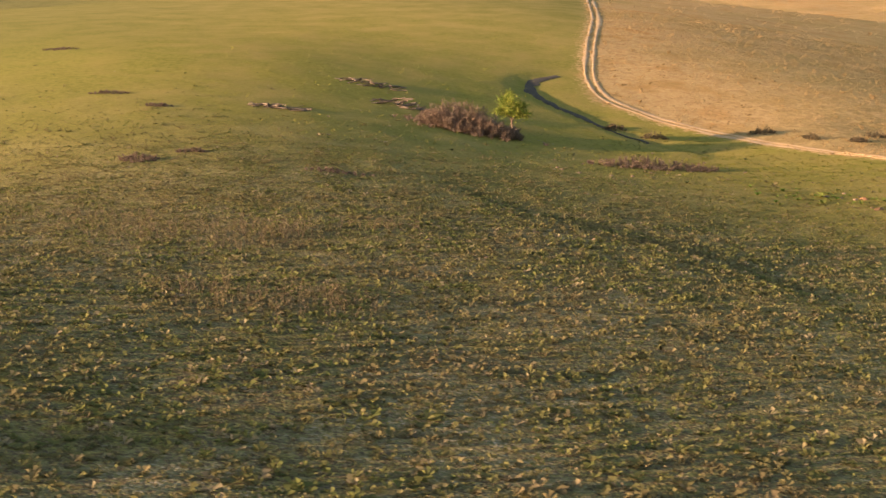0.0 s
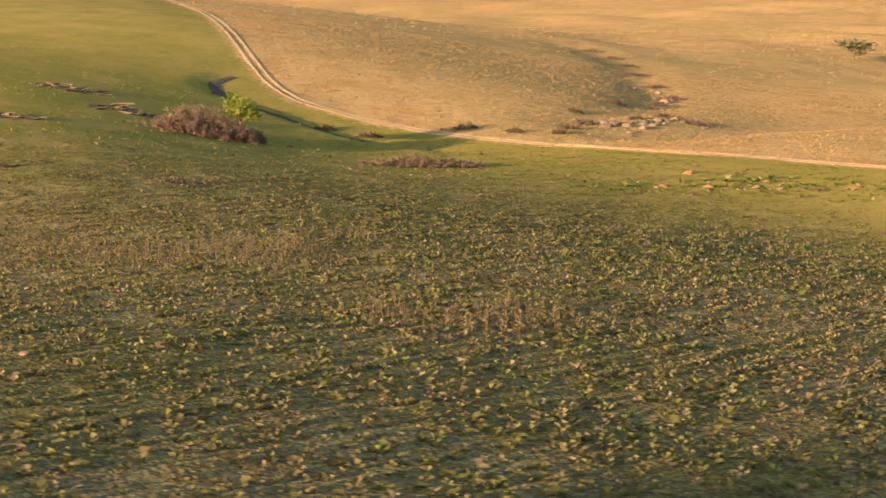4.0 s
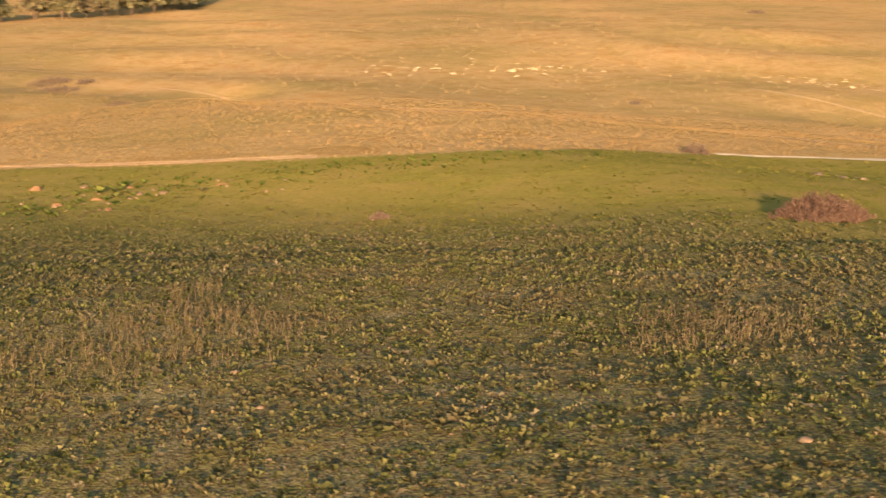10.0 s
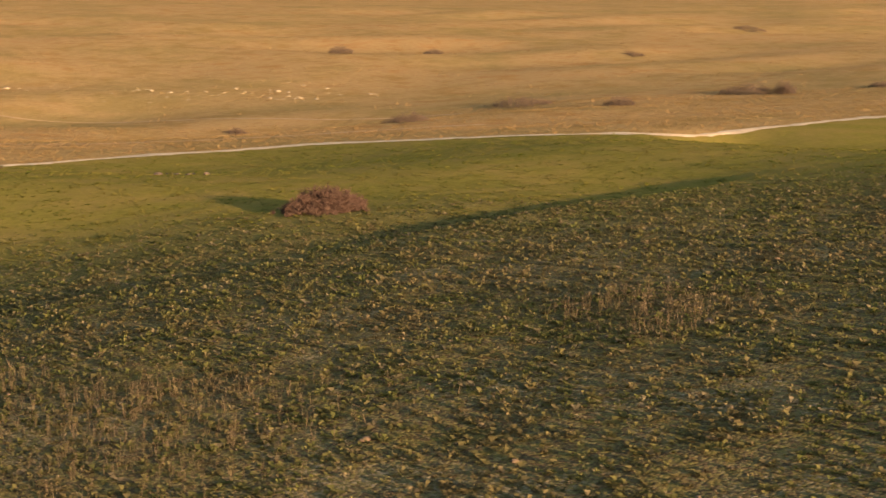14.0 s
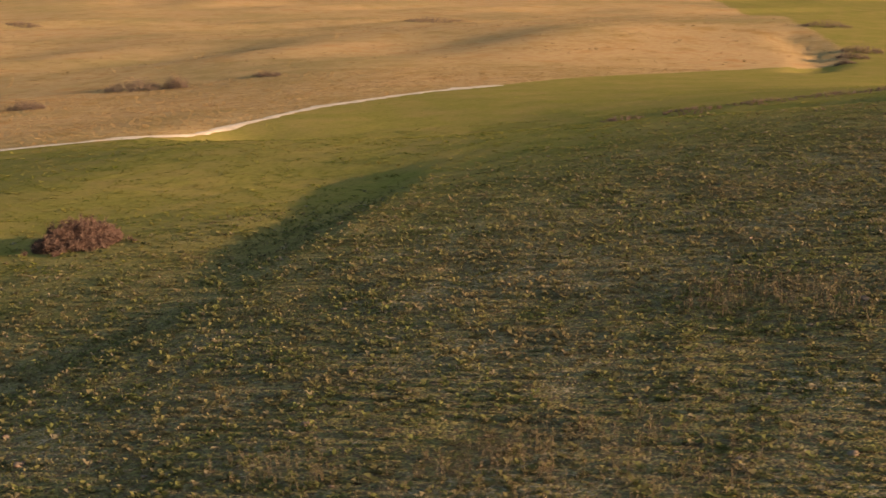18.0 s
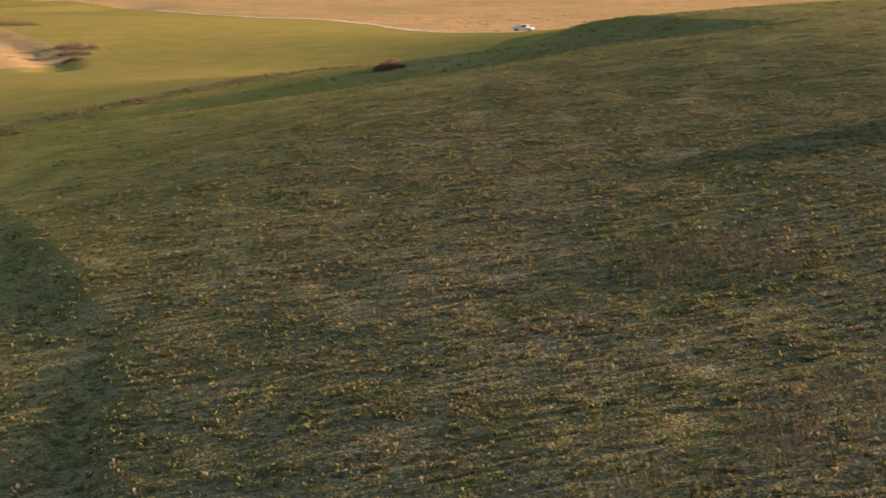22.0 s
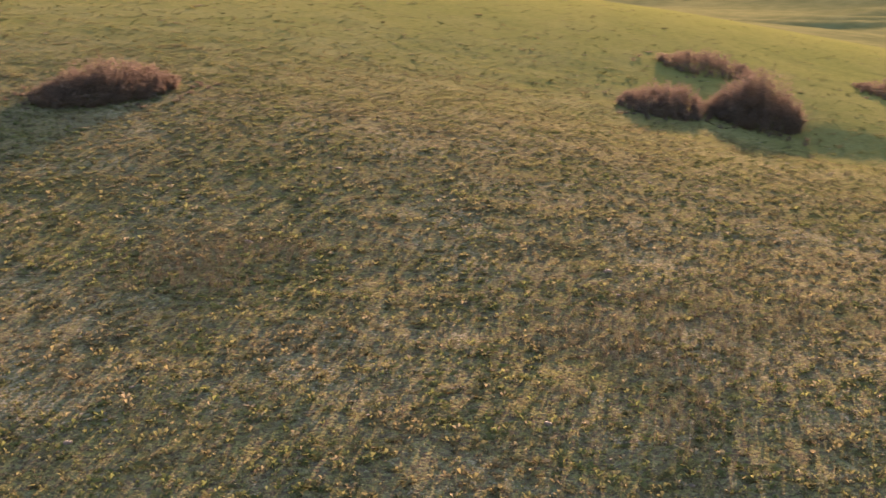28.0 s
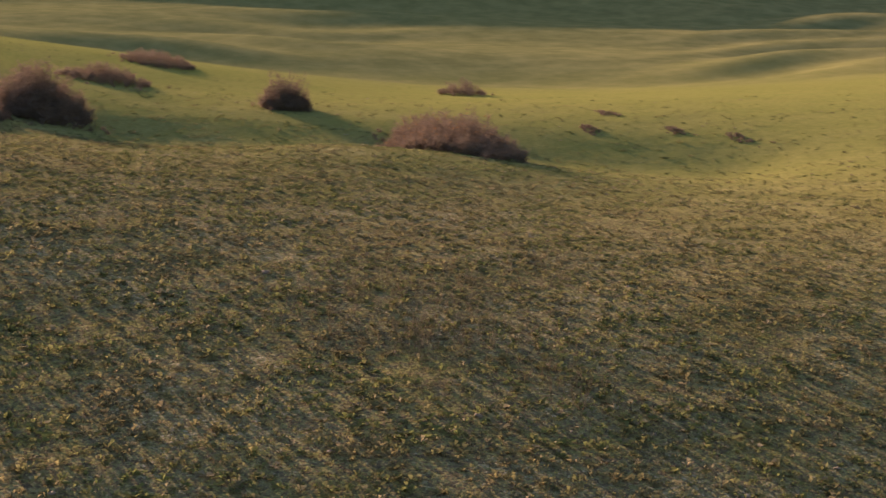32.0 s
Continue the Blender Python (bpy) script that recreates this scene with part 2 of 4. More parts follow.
STONE = plain_material("limestone", (0.085, 0.06, 0.045), (0.19, 0.14, 0.105), 2.5)
LEDGE = plain_material("bleached_limestone", (0.26, 0.2, 0.13), (0.42, 0.34, 0.23), 2.5)
DEADWOOD = plain_material("deadwood", (0.05, 0.037, 0.028), (0.19, 0.145, 0.11), 6.0)
GULLY = plain_material("gully_dark", (0.03, 0.023, 0.018), (0.075, 0.058, 0.043), 2.0, 0.95, 0.04)
TRACK = plain_material("track_dust", (0.34, 0.22, 0.11), (0.5, 0.35, 0.2), 1.7)
TRACK_PALE = plain_material("track_gravel", (0.45, 0.35, 0.24), (0.68, 0.57, 0.43), 1.7)


# ---- the lie of the land ----
RISES = (
    (-120, -120, 200, 29.2), (60, 180, 60, 5.19), (90, -150, 60, -3.35), (-180, 60, 60, -1.44),
    (-120, -120, 60, 3.17), (48, 92, 22, -0.02), (48, -18, 22, 0.52), (-84, 15, 22, -1.96),
    (-35, 350, 110, 7.18), (20, 350, 110, 7.27), (48, 125, 22, -2.65), (-22, 135, 35, 3.85),
    (152, 82, 35, 5.19), (-40, -18, 22, 1.56), (-29, -95, 22, 2.08), (185, -365, 110, 9.07),
    (350, -35, 110, -4.94), (-365, 75, 110, -4.41), (26, -117, 22, -3.8), (-90, 210, 60, 6.95),
)
FOLDS = (
    (480, 180, 200, 3.3), (26, -84, 22, 1.17), (-7, -51, 22, -0.33), (59, -40, 22, -2.23),
    (48, 37, 22, -2.07), (92, 26, 22, 2.24), (118, 135, 35, -2.03), (-200, 350, 110, 11.61),
    (-270, 90, 60, -7.93), (-73, 59, 22, -2.14), (-240, 0, 60, -5.11), (-210, -150, 60, 3.84),
    (114, 4, 22, -0.86), (92, -95, 22, -2.26), (92, -51, 22, 2.22), (90, -270, 60, -5.46),
    (-18, 70, 22, 1.62), (26, 103, 22, -2.41), (-73, -7, 22, -1.22), (26, 147, 22, -1.06),
)
KNOLLS = (
    (-128, 15, 22, -1.9), (75, 405, 110, 11.53), (30, 240, 60, 5.05), (270, -30, 60, -4.56),
    (15, 26, 22, 0.54), (-162, -40, 35, 1.69), (37, -62, 22, 1.02), (-73, -62, 22, 0.88),
)
SHOULDERS = (
    (22, -125, 22, 3.18), (13, -97, 15, 0.41), (-31, 27, 15, -0.45), (-54, 48, 18, -1.09), (-160, 46, 35, -2.74),
    (-255, 19, 60, 1.85), (-330, 93, 60, 2.96), (-208, 12, 35, 1.57), (295, 245, 60, -2.6), (114, 183, 35, -2.16),
    (121, -12, 22, -1.14), (131, -242, 35, -1.15), (120, -297, 35, -0.61), (354, 130, 60, -1.32),
    (11, 54, 18, -0.63), (29, -64, 15, -0.51), (106, -48, 20, -1.0), (15, -370, 60, -3.0), (50, -16, 8, 0.7), (-62, 140, 40, 2.2), (-68, 28, 12, 1.4),
    (13, -168.5, 15, -3.5), (31, -222, 29.5, -5.3),
)
SWELLS = RISES + FOLDS + KNOLLS + SHOULDERS
# low scarps that drop to the east: line from south to north, drop, where the drop is taken up
SCARPS = (
    (((55, -46), (49, -38), (41, -24), (36, -14), (32, -5), (30, 0)), 1.0, "below", 5.0, 30),
    (((28, 4), (26, 16), (21, 31.5), (13, 45), (8, 60)), 0.3, "below", 0.8, 6),
    (((44, 112), (36, 121.5), (30, 131), (25, 138.6), (22.6, 145), (24, 152), (28, 157)), 0.7, "below", 2, 8),
    (((14, -222), (8, -182), (0, -150), (-12, -122), (-26, -104)), 2.5, "above", 8, 60),
)
# further ridges
RIDGES = ((470, 90, 60, 5), (-720, 60, 120, 46), (-780, 330, 130, 52), (-640, 560, 120, 40), (-900, -150, 160, 40))
# creases in the land: line, depth, half width
DRAWS = (
    (((118, -84), (96, -88), (78, -95), (58, -104), (38, -108), (16, -112)), 2.4, 9.0),
    (((-82, 10), (-85, 26), (-83, 42), (-75, 62)), 1.7, 10.0),
    (((74, 134), (96, 150), (114, 172), (128, 204), (149, 244), (166, 303)), 1.0, 7.0),
    (((79, 118), (113, 134), (167, 154), (194, 148), (258, 155)), 1.6, 9.0),
    (((238, 268), (283, 299), (355, 345), (419, 378)), 2.6, 16.0),
    (((253, 218), (247, 198), (262, 176), (258, 155), (215, 110), (160, 70)), 0.8, 14.0),
    (((108, -246), (115, -268), (128, -290), (150, -318)), 1.0, 4.5),
)


def to_line(x, y, line):
    """Distance of points from a polyline, and how far along it they lie."""
    best, along, run = np.full(np.shape(x), 1e9), np.zeros(np.shape(x)), 0.0
    for (ax, ay), (bx, by) in zip(line, line[1:]):
        dx, dy = bx - ax, by - ay
        size = math.hypot(dx, dy)
        u = np.clip(((x - ax) * dx + (y - ay) * dy) / size ** 2, 0, 1)
        d = np.hypot(x - ax - u * dx, y - ay - u * dy)
        along = np.where(d < best, run + u * size, along)
        best = np.minimum(best, d)
        run += size
    return best, along


WAVES = [(random.uniform(0, 6.28), 6.28 / (2.6 * 1.34 ** k), random.uniform(0, 6.28), 0.008 * 1.13 ** k) for k in range(14)]


def ground_z(x, y):
    x, y = np.asarray(x, float), np.asarray(y, float)
    z = np.full(x.shape, -18.0)
    for cx, cy, r, lift in SWELLS:
        z += lift * np.exp(-((x - cx) ** 2 + (y - cy) ** 2) / (2 * r * r))
    for line, depth, half in DRAWS:
        d, _ = to_line(x, y, line)
        z -= depth * np.exp(-(d / half) ** (4 if half < 6 else 2))
    u = x + 7 * np.sin(y / 13 + 0.7 * np.sin(x / 19)) + 2.6 * np.sin(y / 4.7 + x / 11)
    w = y + 7 * np.sin(x / 15 + 0.9 * np.sin(y / 17)) + 2.6 * np.sin(x / 5.3 - y / 13)
    for turn, k, phase, size in WAVES:
        z += size * np.sin(k * (u * math.cos(turn) + w * math.sin(turn)) + phase)
    for line, drop, side, wide, fade in SCARPS:
        y0, y1 = line[0][1], line[-1][1]
        s = x - np.interp(y, [p[1] for p in line], [p[0] for p in line])
        soft = 16 if side == "below" else 36
        ends = np.clip((y - y0 + 8) / soft, 0, 1) * np.clip((y1 + 6 - y) / (soft + 2), 0, 1)
        ends = ends * ends * (3 - 2 * ends)
        step = np.clip((s + 3) / wide, 0, 1)
        z += drop * ends * (-step * np.exp(-np.maximum(s - wide + 3, 0) / fade) if side == "below" else (1 - step) * np.exp(-np.maximum(-s - 3, 0) / fade))
    far = np.clip((np.hypot(x, y) - 720) / 500, 0, 1)
    z += far * (6 * np.sin(x / 140 + 1.0) * np.sin(y / 170 + 0.6) + 6 * np.sin(x / 310 - y / 260))
    east = np.clip((x - 150) / 60, 0, 1) * np.clip((900 - x) / 300, 0, 1)
    z += east * (0.9 * np.sin(x / 13 + 1.3 * np.sin(y / 39)) * np.clip(0.4 + np.sin(y / 33 - x / 70), 0, 1.2) + 0.5 * np.sin(y / 17 + 1.4 * np.sin(x / 30)))
    west = np.clip((-210 - x) / 60, 0, 1) * np.clip((x + 1100) / 300, 0, 1)
    z += west * (1.0 * np.sin(x / 7.5 + 2.6 * np.sin(y / 41 + x / 97) + 0.8 * np.sin(y / 13)) * np.clip(0.3 + np.sin(y / 29 + x / 61), 0, 1.2) + 1.1 * np.sin(x / 19 - y / 48 + 1.5 * np.sin(y / 70)))
    for cx, cy, r, lift in RIDGES:
        z += lift * np.exp(-((x - cx) ** 2 + (y - cy) ** 2) / (2 * r * r))
    return z


# the edge of the tall dry grass, from north to south along the track
DRY_EDGE = ((170, 1500), (95, 600), (56, 330), (42.8, 225), (36, 185), (31.8, 158), (32, 143), (40, 133), (50, 123), (57, 113), (64.5, 96), (72, 83), (79, 67), (86, 54), (91, 42), (98, 32),
            (116, 25), (131, 17), (147, -2), (148, -30), (127, -66), (128, -90), (137, -118), (141, -148), (137, -172), (136, -192), (128, -226), (116, -260), (113, -280), (122, -297), (165, -355), (260, -520), (390, -720), (900, -1500))


def dryness(x, y):
    """Metres inside the dry grass (above 0) or outside it."""
    d, _ = to_line(x, y, DRY_EDGE)
    ys = np.array([p[1] for p in DRY_EDGE[::-1]], float)
    xs = np.array([p[0] for p in DRY_EDGE[::-1]], float)
    east = np.where(x > np.interp(y, ys, xs), d, -d)
    south = np.interp(x, (-300, 0, 30, 60, 120, 200, 400), (-470, -345, -365, -440, -560, -680, -900)) - y
    return np.clip(np.maximum(east, np.where(y < -320, south, -50.0)), -40, 40)


def weediness(x, y):
    """How far the coarse weeds take over from the pasture."""
    a = np.clip((58 + 0.12 * y - x) / 42, 0, 1)
    b = np.clip((135 - y) / 105, 0, 1) ** 1.2
    r = np.hypot(x, y)
    c = np.clip((175 - r) / 60, 0, 1) * (1 - 0.5 * np.clip((r - 48) / 45, 0, 1))
    return a * b * c * (0.25 + 0.75 * np.clip((x + 140) / 100, 0, 1))


def mesh_of(name, verts, tris, material, parent=None, smooth=False):
    me = bpy.data.meshes.new(name)
    tris = np.asarray(tris, np.int32)
    me.vertices.add(len(verts))
    me.vertices.foreach_set("co", np.asarray(verts, np.float32).ravel())
    k = tris.shape[1]
    me.loops.add(tris.size)
    me.loops.foreach_set("vertex_index", tris.ravel())
    me.polygons.add(len(tris))
    me.polygons.foreach_set("loop_start", np.arange(0, tris.size, k, dtype=np.int32))
    me.update(calc_edges=True)
    if smooth:
        me.polygons.foreach_set("use_smooth", np.ones(len(tris), bool))
    me.materials.append(material)
    ob = new(name, me)
    if parent:
        ob.parent = parent
    return ob


def make_ground():
    radii = list(np.arange(0.9, 160, 0.95))
    while radii[-1] < 4900:
        radii.append(radii[-1] * 1.013 + 0.3)
    radii = np.array(radii)
    n = 540
    turn = np.arange(n) * 2 * math.pi / n
    x = np.concatenate([[0.0], np.outer(radii, np.sin(turn)).ravel()])
    y = np.concatenate([[0.0], np.outer(radii, np.cos(turn)).ravel()])
    v = np.stack([x, y, ground_z(x, y)], 1)
    i = np.arange(n)
    j = (i + 1) % n
    tris = [np.stack([np.zeros(n, int), 1 + j, 1 + i], 1)]
    for k in range(len(radii) - 1):
        a, b, c, d = 1 + k * n + i, 1 + k * n + j, 1 + (k + 1) * n + j, 1 + (k + 1) * n + i
        tris += [np.stack([a, b, c], 1), np.stack([a, c, d], 1)]
    ob = mesh_of("ground", v, np.concatenate(tris), GROUND, smooth=True)
    for key, values in (("dry", dryness(x, y)), ("weed", weediness(x, y)), ("scrubby", np.exp(-(to_line(x, y, ((76, 134), (100, 152), (128, 204), (160, 280)))[0] / 22) ** 2))):
        ob.data.attributes.new(key, "FLOAT", "POINT").data.foreach_set("value", values.astype(np.float32))
    return tagged(ob, "rolling prairie pasture, green and weedy beside tall dry grass", "ground", kind="structure")


make_ground()


# ---- the tracks ----
def ribbon(name, line, width, lift, material, ragged=0.25):
    """A track or gully strip that lies on the ground along a line."""
    pts, run = [], 0.0
    for (ax, ay), (bx, by) in zip(line, line[1:]):
        n = max(2, int(math.hypot(bx - ax, by - ay) / 1.5))
        pts += [(ax + (bx - ax) * k / n, ay + (by - ay) * k / n) for k in range(n)]
    p = np.array(pts)
    for _ in range(12):
        p[1:-1] = (p[:-2] + 2 * p[1:-1] + p[2:]) / 4
    d = np.gradient(p, axis=0)
    side = np.stack([d[:, 1], -d[:, 0]], 1) / np.hypot(d[:, 0], d[:, 1])[:, None]
    rng = np.random.default_rng(len(pts))
    wob = 1 + ragged * np.convolve(rng.normal(size=len(p) + 8), np.ones(9) / 9 * 2, "valid")
    cols = []
    for s in (-0.5, -0.2, 0.2, 0.5):
        edge = wob * (1 + ragged * 0.6 * rng.normal(size=len(p)))
        q = p + side * (s * width * edge)[:, None]
        cols.append(np.column_stack([q, ground_z(q[:, 0], q[:, 1]) + (lift if abs(s) < 0.4 else lift * 0.4)]))
    v = np.concatenate(cols)
    n = len(p)
    i = np.arange(n - 1)
    quads = [np.stack([k * n + i, k * n + i + 1, (k + 1) * n + i + 1, (k + 1) * n + i], 1) for k in range(3)]
    return mesh_of(name, v, np.concatenate(quads), material, smooth=True)


def shifted(line, off):
    p = np.array(line, float)
    d = np.gradient(p, axis=0)
    return [tuple(q) for q in p + np.stack([d[:, 1], -d[:, 0]], 1) / np.hypot(d[:, 0], d[:, 1])[:, None] * off]


# the gully line as one ragged dark brown ribbon on the ground
tagged(ribbon("gully", ((28.5, 156.5), (24, 153.5), (22.2, 147), (22.8, 142), (25, 138.4), (27, 136), (30.4, 130.6), (32, 126.8), (35.6, 122), (38, 120)), 1.15, 0.1, GULLY, 0.55), "narrow winding gully drawn as a dark strip in pasture", "gully", kind="structure")
UPPER = [p for p in DRY_EDGE if 50 < p[1] < 700]
LOWER = [p for p in DRY_EDGE if -190 < p[1] < 20]
for off in (-1.1, -2.5):
    tagged(ribbon("track", shifted(UPPER, off), 0.7, 0.1, TRACK, 0.4), "dusty wheel rut of a two-rut farm track beside the dry grass", "dirt track", "wheel ruts", "structure")
tagged(ribbon("track", LOWER, 2.7, 0.12, TRACK_PALE, 0.4), "pale gravel farm track curving along the dry grass", "dirt track", kind="structure")
tagged(ribbon("track", ((200, -672), (120, -552), (60, -432), (30, -358), (0, -339), (-60, -360)), 3.0, 0.2, TRACK_PALE), "far pale farm track between pasture and dry hills", "dirt track", kind="structure")
for line in (((264, 180), (259, 156), (252, 148)), ((163, 58), (158, 70), (172, 92)), ((340, 40), (300, -30), (260, -70), (240, -90)), ((210, 60), (190, 10), (180, -30), (176, -70)), ((290, 250), (300, 195), (318, 150))):
    tagged(ribbon("trail", line, 1.2, 0.12, TRACK), "faint pale trodden trail through the tall dry grass", "trail", "grass trails", "structure")


# ---- ground cover ----
def scatter(name, template, faces, at, size, material, label, category, tilt=0.25, seed=1, stretch=None):
    """Many copies of one small shape, each turned and sized on its own, as one mesh."""
    rng = np.random.default_rng(seed)
    n = len(at)
    k = len(template)
    t = np.asarray(template, float)[None] * size[:, None, None]
    if stretch is not None:
        t[:, :, 2] *= stretch[:, None]
    turn = rng.uniform(0, 2 * math.pi, n)
    c, s = np.cos(turn)[:, None], np.sin(turn)[:, None]
    lean = rng.normal(0, tilt, (n, 2))
    z = t[:, :, 2]
    x = t[:, :, 0] * c - t[:, :, 1] * s + z * lean[:, :1]
    y = t[:, :, 0] * s + t[:, :, 1] * c + z * lean[:, 1:]
    v = np.stack([x + at[:, :1], y + at[:, 1:2], z + at[:, 2:3]], 2).reshape(-1, 3)
    f = (np.asarray(faces)[None] + (np.arange(n) * k)[:, None, None]).reshape(-1, len(faces[0]))
    return tagged(mesh_of(name, v, f, material), label, category, kind="stuff")


def leafy(leaves, spread, height, seed, broad=True):
    """A weed of a few leaves joined at the middle: verts and triangles."""
    rng = random.Random(seed)
    v, f = [(0, 0, 0.03)], []
    for i in range(leaves):
        a = i * 6.28 / leaves + rng.uniform(-0.4, 0.4)
        rise, out, wide = rng.uniform(0.35, 1.0) * height, rng.uniform(0.5, 1.0) * spread, rng.uniform(0.22, 0.4) * spread
        ca, sa = math.cos(a), math.sin(a)
        k = len(v)
        for r, w, z in ((0.55 if broad else 0.8, wide, rise), (0.55 if broad else 0.95, -wide, rise * 0.85), (1.0, 0, rise * rng.uniform(0.3, 1.0)))[:3 if broad else 2]:
            v.append((ca * r * out - sa * w, sa * r * out + ca * w, z))
        f.append((0, k, k + 1))
        if broad:
            f.append((k, k + 2, k + 1))
    return v, f


def bladed(blades, spread, height, width, seed):
    """A tuft of thin upright blades: verts and triangles."""
    rng = random.Random(seed)
    v, f = [], []
    for i in range(blades):
        a, b = rng.uniform(0, 6.28), rng.uniform(0, 6.28)
        r, lean, h = rng.uniform(0, 0.5) * spread, rng.uniform(0.1, 0.6) * spread, rng.uniform(0.55, 1.0) * height
        x, y = r * math.cos(a), r * math.sin(a)
        dx, dy = math.cos(b) * width, math.sin(b) * width
        k = len(v)
        v += [(x - dx, y - dy, 0), (x + dx, y + dy, 0), (x + math.cos(a) * lean, y + math.sin(a) * lean, h)]
        f.append((k, k + 1, k + 2))
    return v, f


def spots(count, r_in, r_out, seed, keep):
    """Places on the ground in a ring, kept with a chance that keep(x, y) gives."""
    rng = np.random.default_rng(seed)
    r = np.sqrt(rng.uniform(r_in ** 2, r_out ** 2, count))
    a = rng.uniform(0, 2 * math.pi, count)
    x, y = r * np.cos(a), r * np.sin(a)
    ok = rng.uniform(0, 1, count) < keep(x, y)
    x, y = x[ok], y[ok]
    return np.stack([x, y, ground_z(x, y) - 0.02], 1), rng


def patchy(x, y, scale, seed):
    """A soft random field between about 0 and 1."""
    rng = random.Random(seed)
    s = 0
    for k in range(7):
        a, w = rng.uniform(0, 6.28), rng.uniform(0.5, 1.8) / scale
        s = s + np.sin((x * math.cos(a) + y * math.sin(a)) * w * 6.28 + rng.uniform(0, 6.28))
    return np.clip(0.5 + s / 5.2, 0, 1)


def weed_keep(x, y):
    return weediness(x, y) * (0.1 + 0.75 * patchy(x, y, 10, 3) + 0.7 * np.clip(patchy(x, y, 0.8, 4) * 1.6 - 0.3, 0, 1))


def upright(at):
    """Weeds stand taller on the middle rise than on its grazed western and outer slopes."""
    r = np.hypot(at[:, 0], at[:, 1])
    return 2.3 * (1.15 - 0.45 * np.clip((r - 35) / 50, 0, 1)) * (1 - 0.3 * np.clip((15 - at[:, 0]) / 60, 0, 1))


for k, (leaves, spread, tall) in enumerate(((5, 1.0, 0.34), (6, 1.2, 0.24), (5, 0.9, 0.45))):
    v, f = leafy(leaves, spread, tall, 10 + k, k == 0)
    at, rng = spots((45000, 60000, 60000)[k], 0, 78, 20 + k, weed_keep)
    scatter("broadleaf_weeds", v, f, at, rng.lognormal(-1.86, 0.52, len(at)).clip(0, 0.36), WEED, "low broad-leaved weeds, green to yellowed, across the pasture", "weeds", seed=k, stretch=upright(at))
    v, f = leafy(5, 1.0, tall * 0.9, 40 + k, False)
    at, rng = spots(75000, 78, 175, 50 + k, weed_keep)
    scatter("broadleaf_weeds", v, f, at, rng.lognormal(-1.45, 0.4, len(at)), WEED, "low broad-leaved weeds, green to yellowed, across the pasture", "weeds", seed=5 + k, stretch=upright(at))


def clump(leaves, spread, height, seed):
    """A bushy weed of separate leaves at all heights: verts and triangles."""
    rng = random.Random(seed)
    v, f = [], []
    for i in range(leaves):
        a, r = rng.uniform(0, 6.28), spread * math.sqrt(rng.random()) * 0.5
        z = height * rng.uniform(0.0, 0.6) * (1 - 0.9 * (r / spread) ** 2)
        b, long, wide, tilt = a + rng.gauss(0, 0.9), rng.uniform(0.26, 0.46), rng.uniform(0.08, 0.15), radians(rng.uniform(15, 72))
        c, s, out, up = math.cos(b), math.sin(b), long * math.cos(tilt), long * math.sin(tilt)
        x, y = r * math.cos(a), r * math.sin(a)
        k = len(v)
        v += [(x, y, z), (x + c * out * 0.5 - s * wide, y + s * out * 0.5 + c * wide, z + up * 0.7), (x + c * out * 1.1, y + s * out * 1.1, z + up * 0.95), (x + c * out * 0.5 + s * wide, y + s * out * 0.5 - c * wide, z + up * 0.65)]
        f += [(k, k + 1, k + 2), (k, k + 2, k + 3)]
    return v, f


def clump_keep(x, y):
    near = np.clip(weediness(x, y) * 1.6, 0, 1)
    bare = np.clip(patchy(x, y, 6, 23) * 2.0 - 0.4, 0.2, 1)
    return near * bare * (0.25 + 0.75 * np.clip(patchy(x, y, 1.6, 24) * 2.0 - 0.5, 0, 1))


for k in range(4):
    v, f = clump((6, 7, 6, 7)[k], 1.0, (0.5, 0.65, 0.42, 0.8)[k], 110 + k)
    at, rng = spots((52000, 42000, 52000, 20000)[k], 0, 100, 120 + k, clump_keep)
    scatter("broadleaf_weeds", v, f, at, rng.lognormal(-1.38, 0.36, len(at)).clip(0.1, 0.45), (WEED, WEED, DULL_WEED, WEED)[k], ("bushy green weeds in clumps across the pasture", "bushy green weeds in clumps across the pasture", "withered brown weeds in clumps across the pasture", "taller green weeds in clumps across the pasture")[k], "weeds", 0.2, 40 + k)
for k in range(2):
    v, f = bladed(7, 0.8, 1.0, 0.05, 70 + k)
    at, rng = spots(45000, 0, 85, 80 + k, lambda x, y: (x * x + y * y < 85 ** 2) * (dryness(x, y) < 0) * (0.25 + 0.5 * patchy(x, y, 14, 8 + k)) * (1 - 0.97 * np.clip((-x + 5) / 30, 0, 1)))
    scatter("grass_tufts", v, f, at, rng.lognormal(-2.2, 0.3, len(at)), (SPRIG, STRAW)[k], ("short green pasture grass in loose tufts", "bleached dead grass in loose tufts")[k], "grass", seed=15 + k)
v, f = leafy(5, 1.0, 0.55, 92, False)
at, rng = spots(170000, 40, 145, 93, lambda x, y: (dryness(x, y) < -2) * np.clip((x - 22) / 25, 0, 1) * (0.1 + 0.9 * np.clip(patchy(x, y, 5, 19) * 1.5 - 0.35, 0, 1)))
scatter("grass_tufts", v, f, at, rng.lognormal(-1.85, 0.35, len(at)), SPRIG, "short green pasture herbs in loose clumps", "grass", seed=24)
v, f = bladed(6, 0.9, 0.9, 0.1, 90)
at, rng = spots(45000, 85, 200, 91, lambda x, y: (dryness(x, y) < -1) * (1 - 0.55 * weediness(x, y)) * (0.35 + 0.65 * patchy(x, y, 25, 12)) * (1 - 0.97 * np.clip((-x - 5) / 40, 0, 1)))
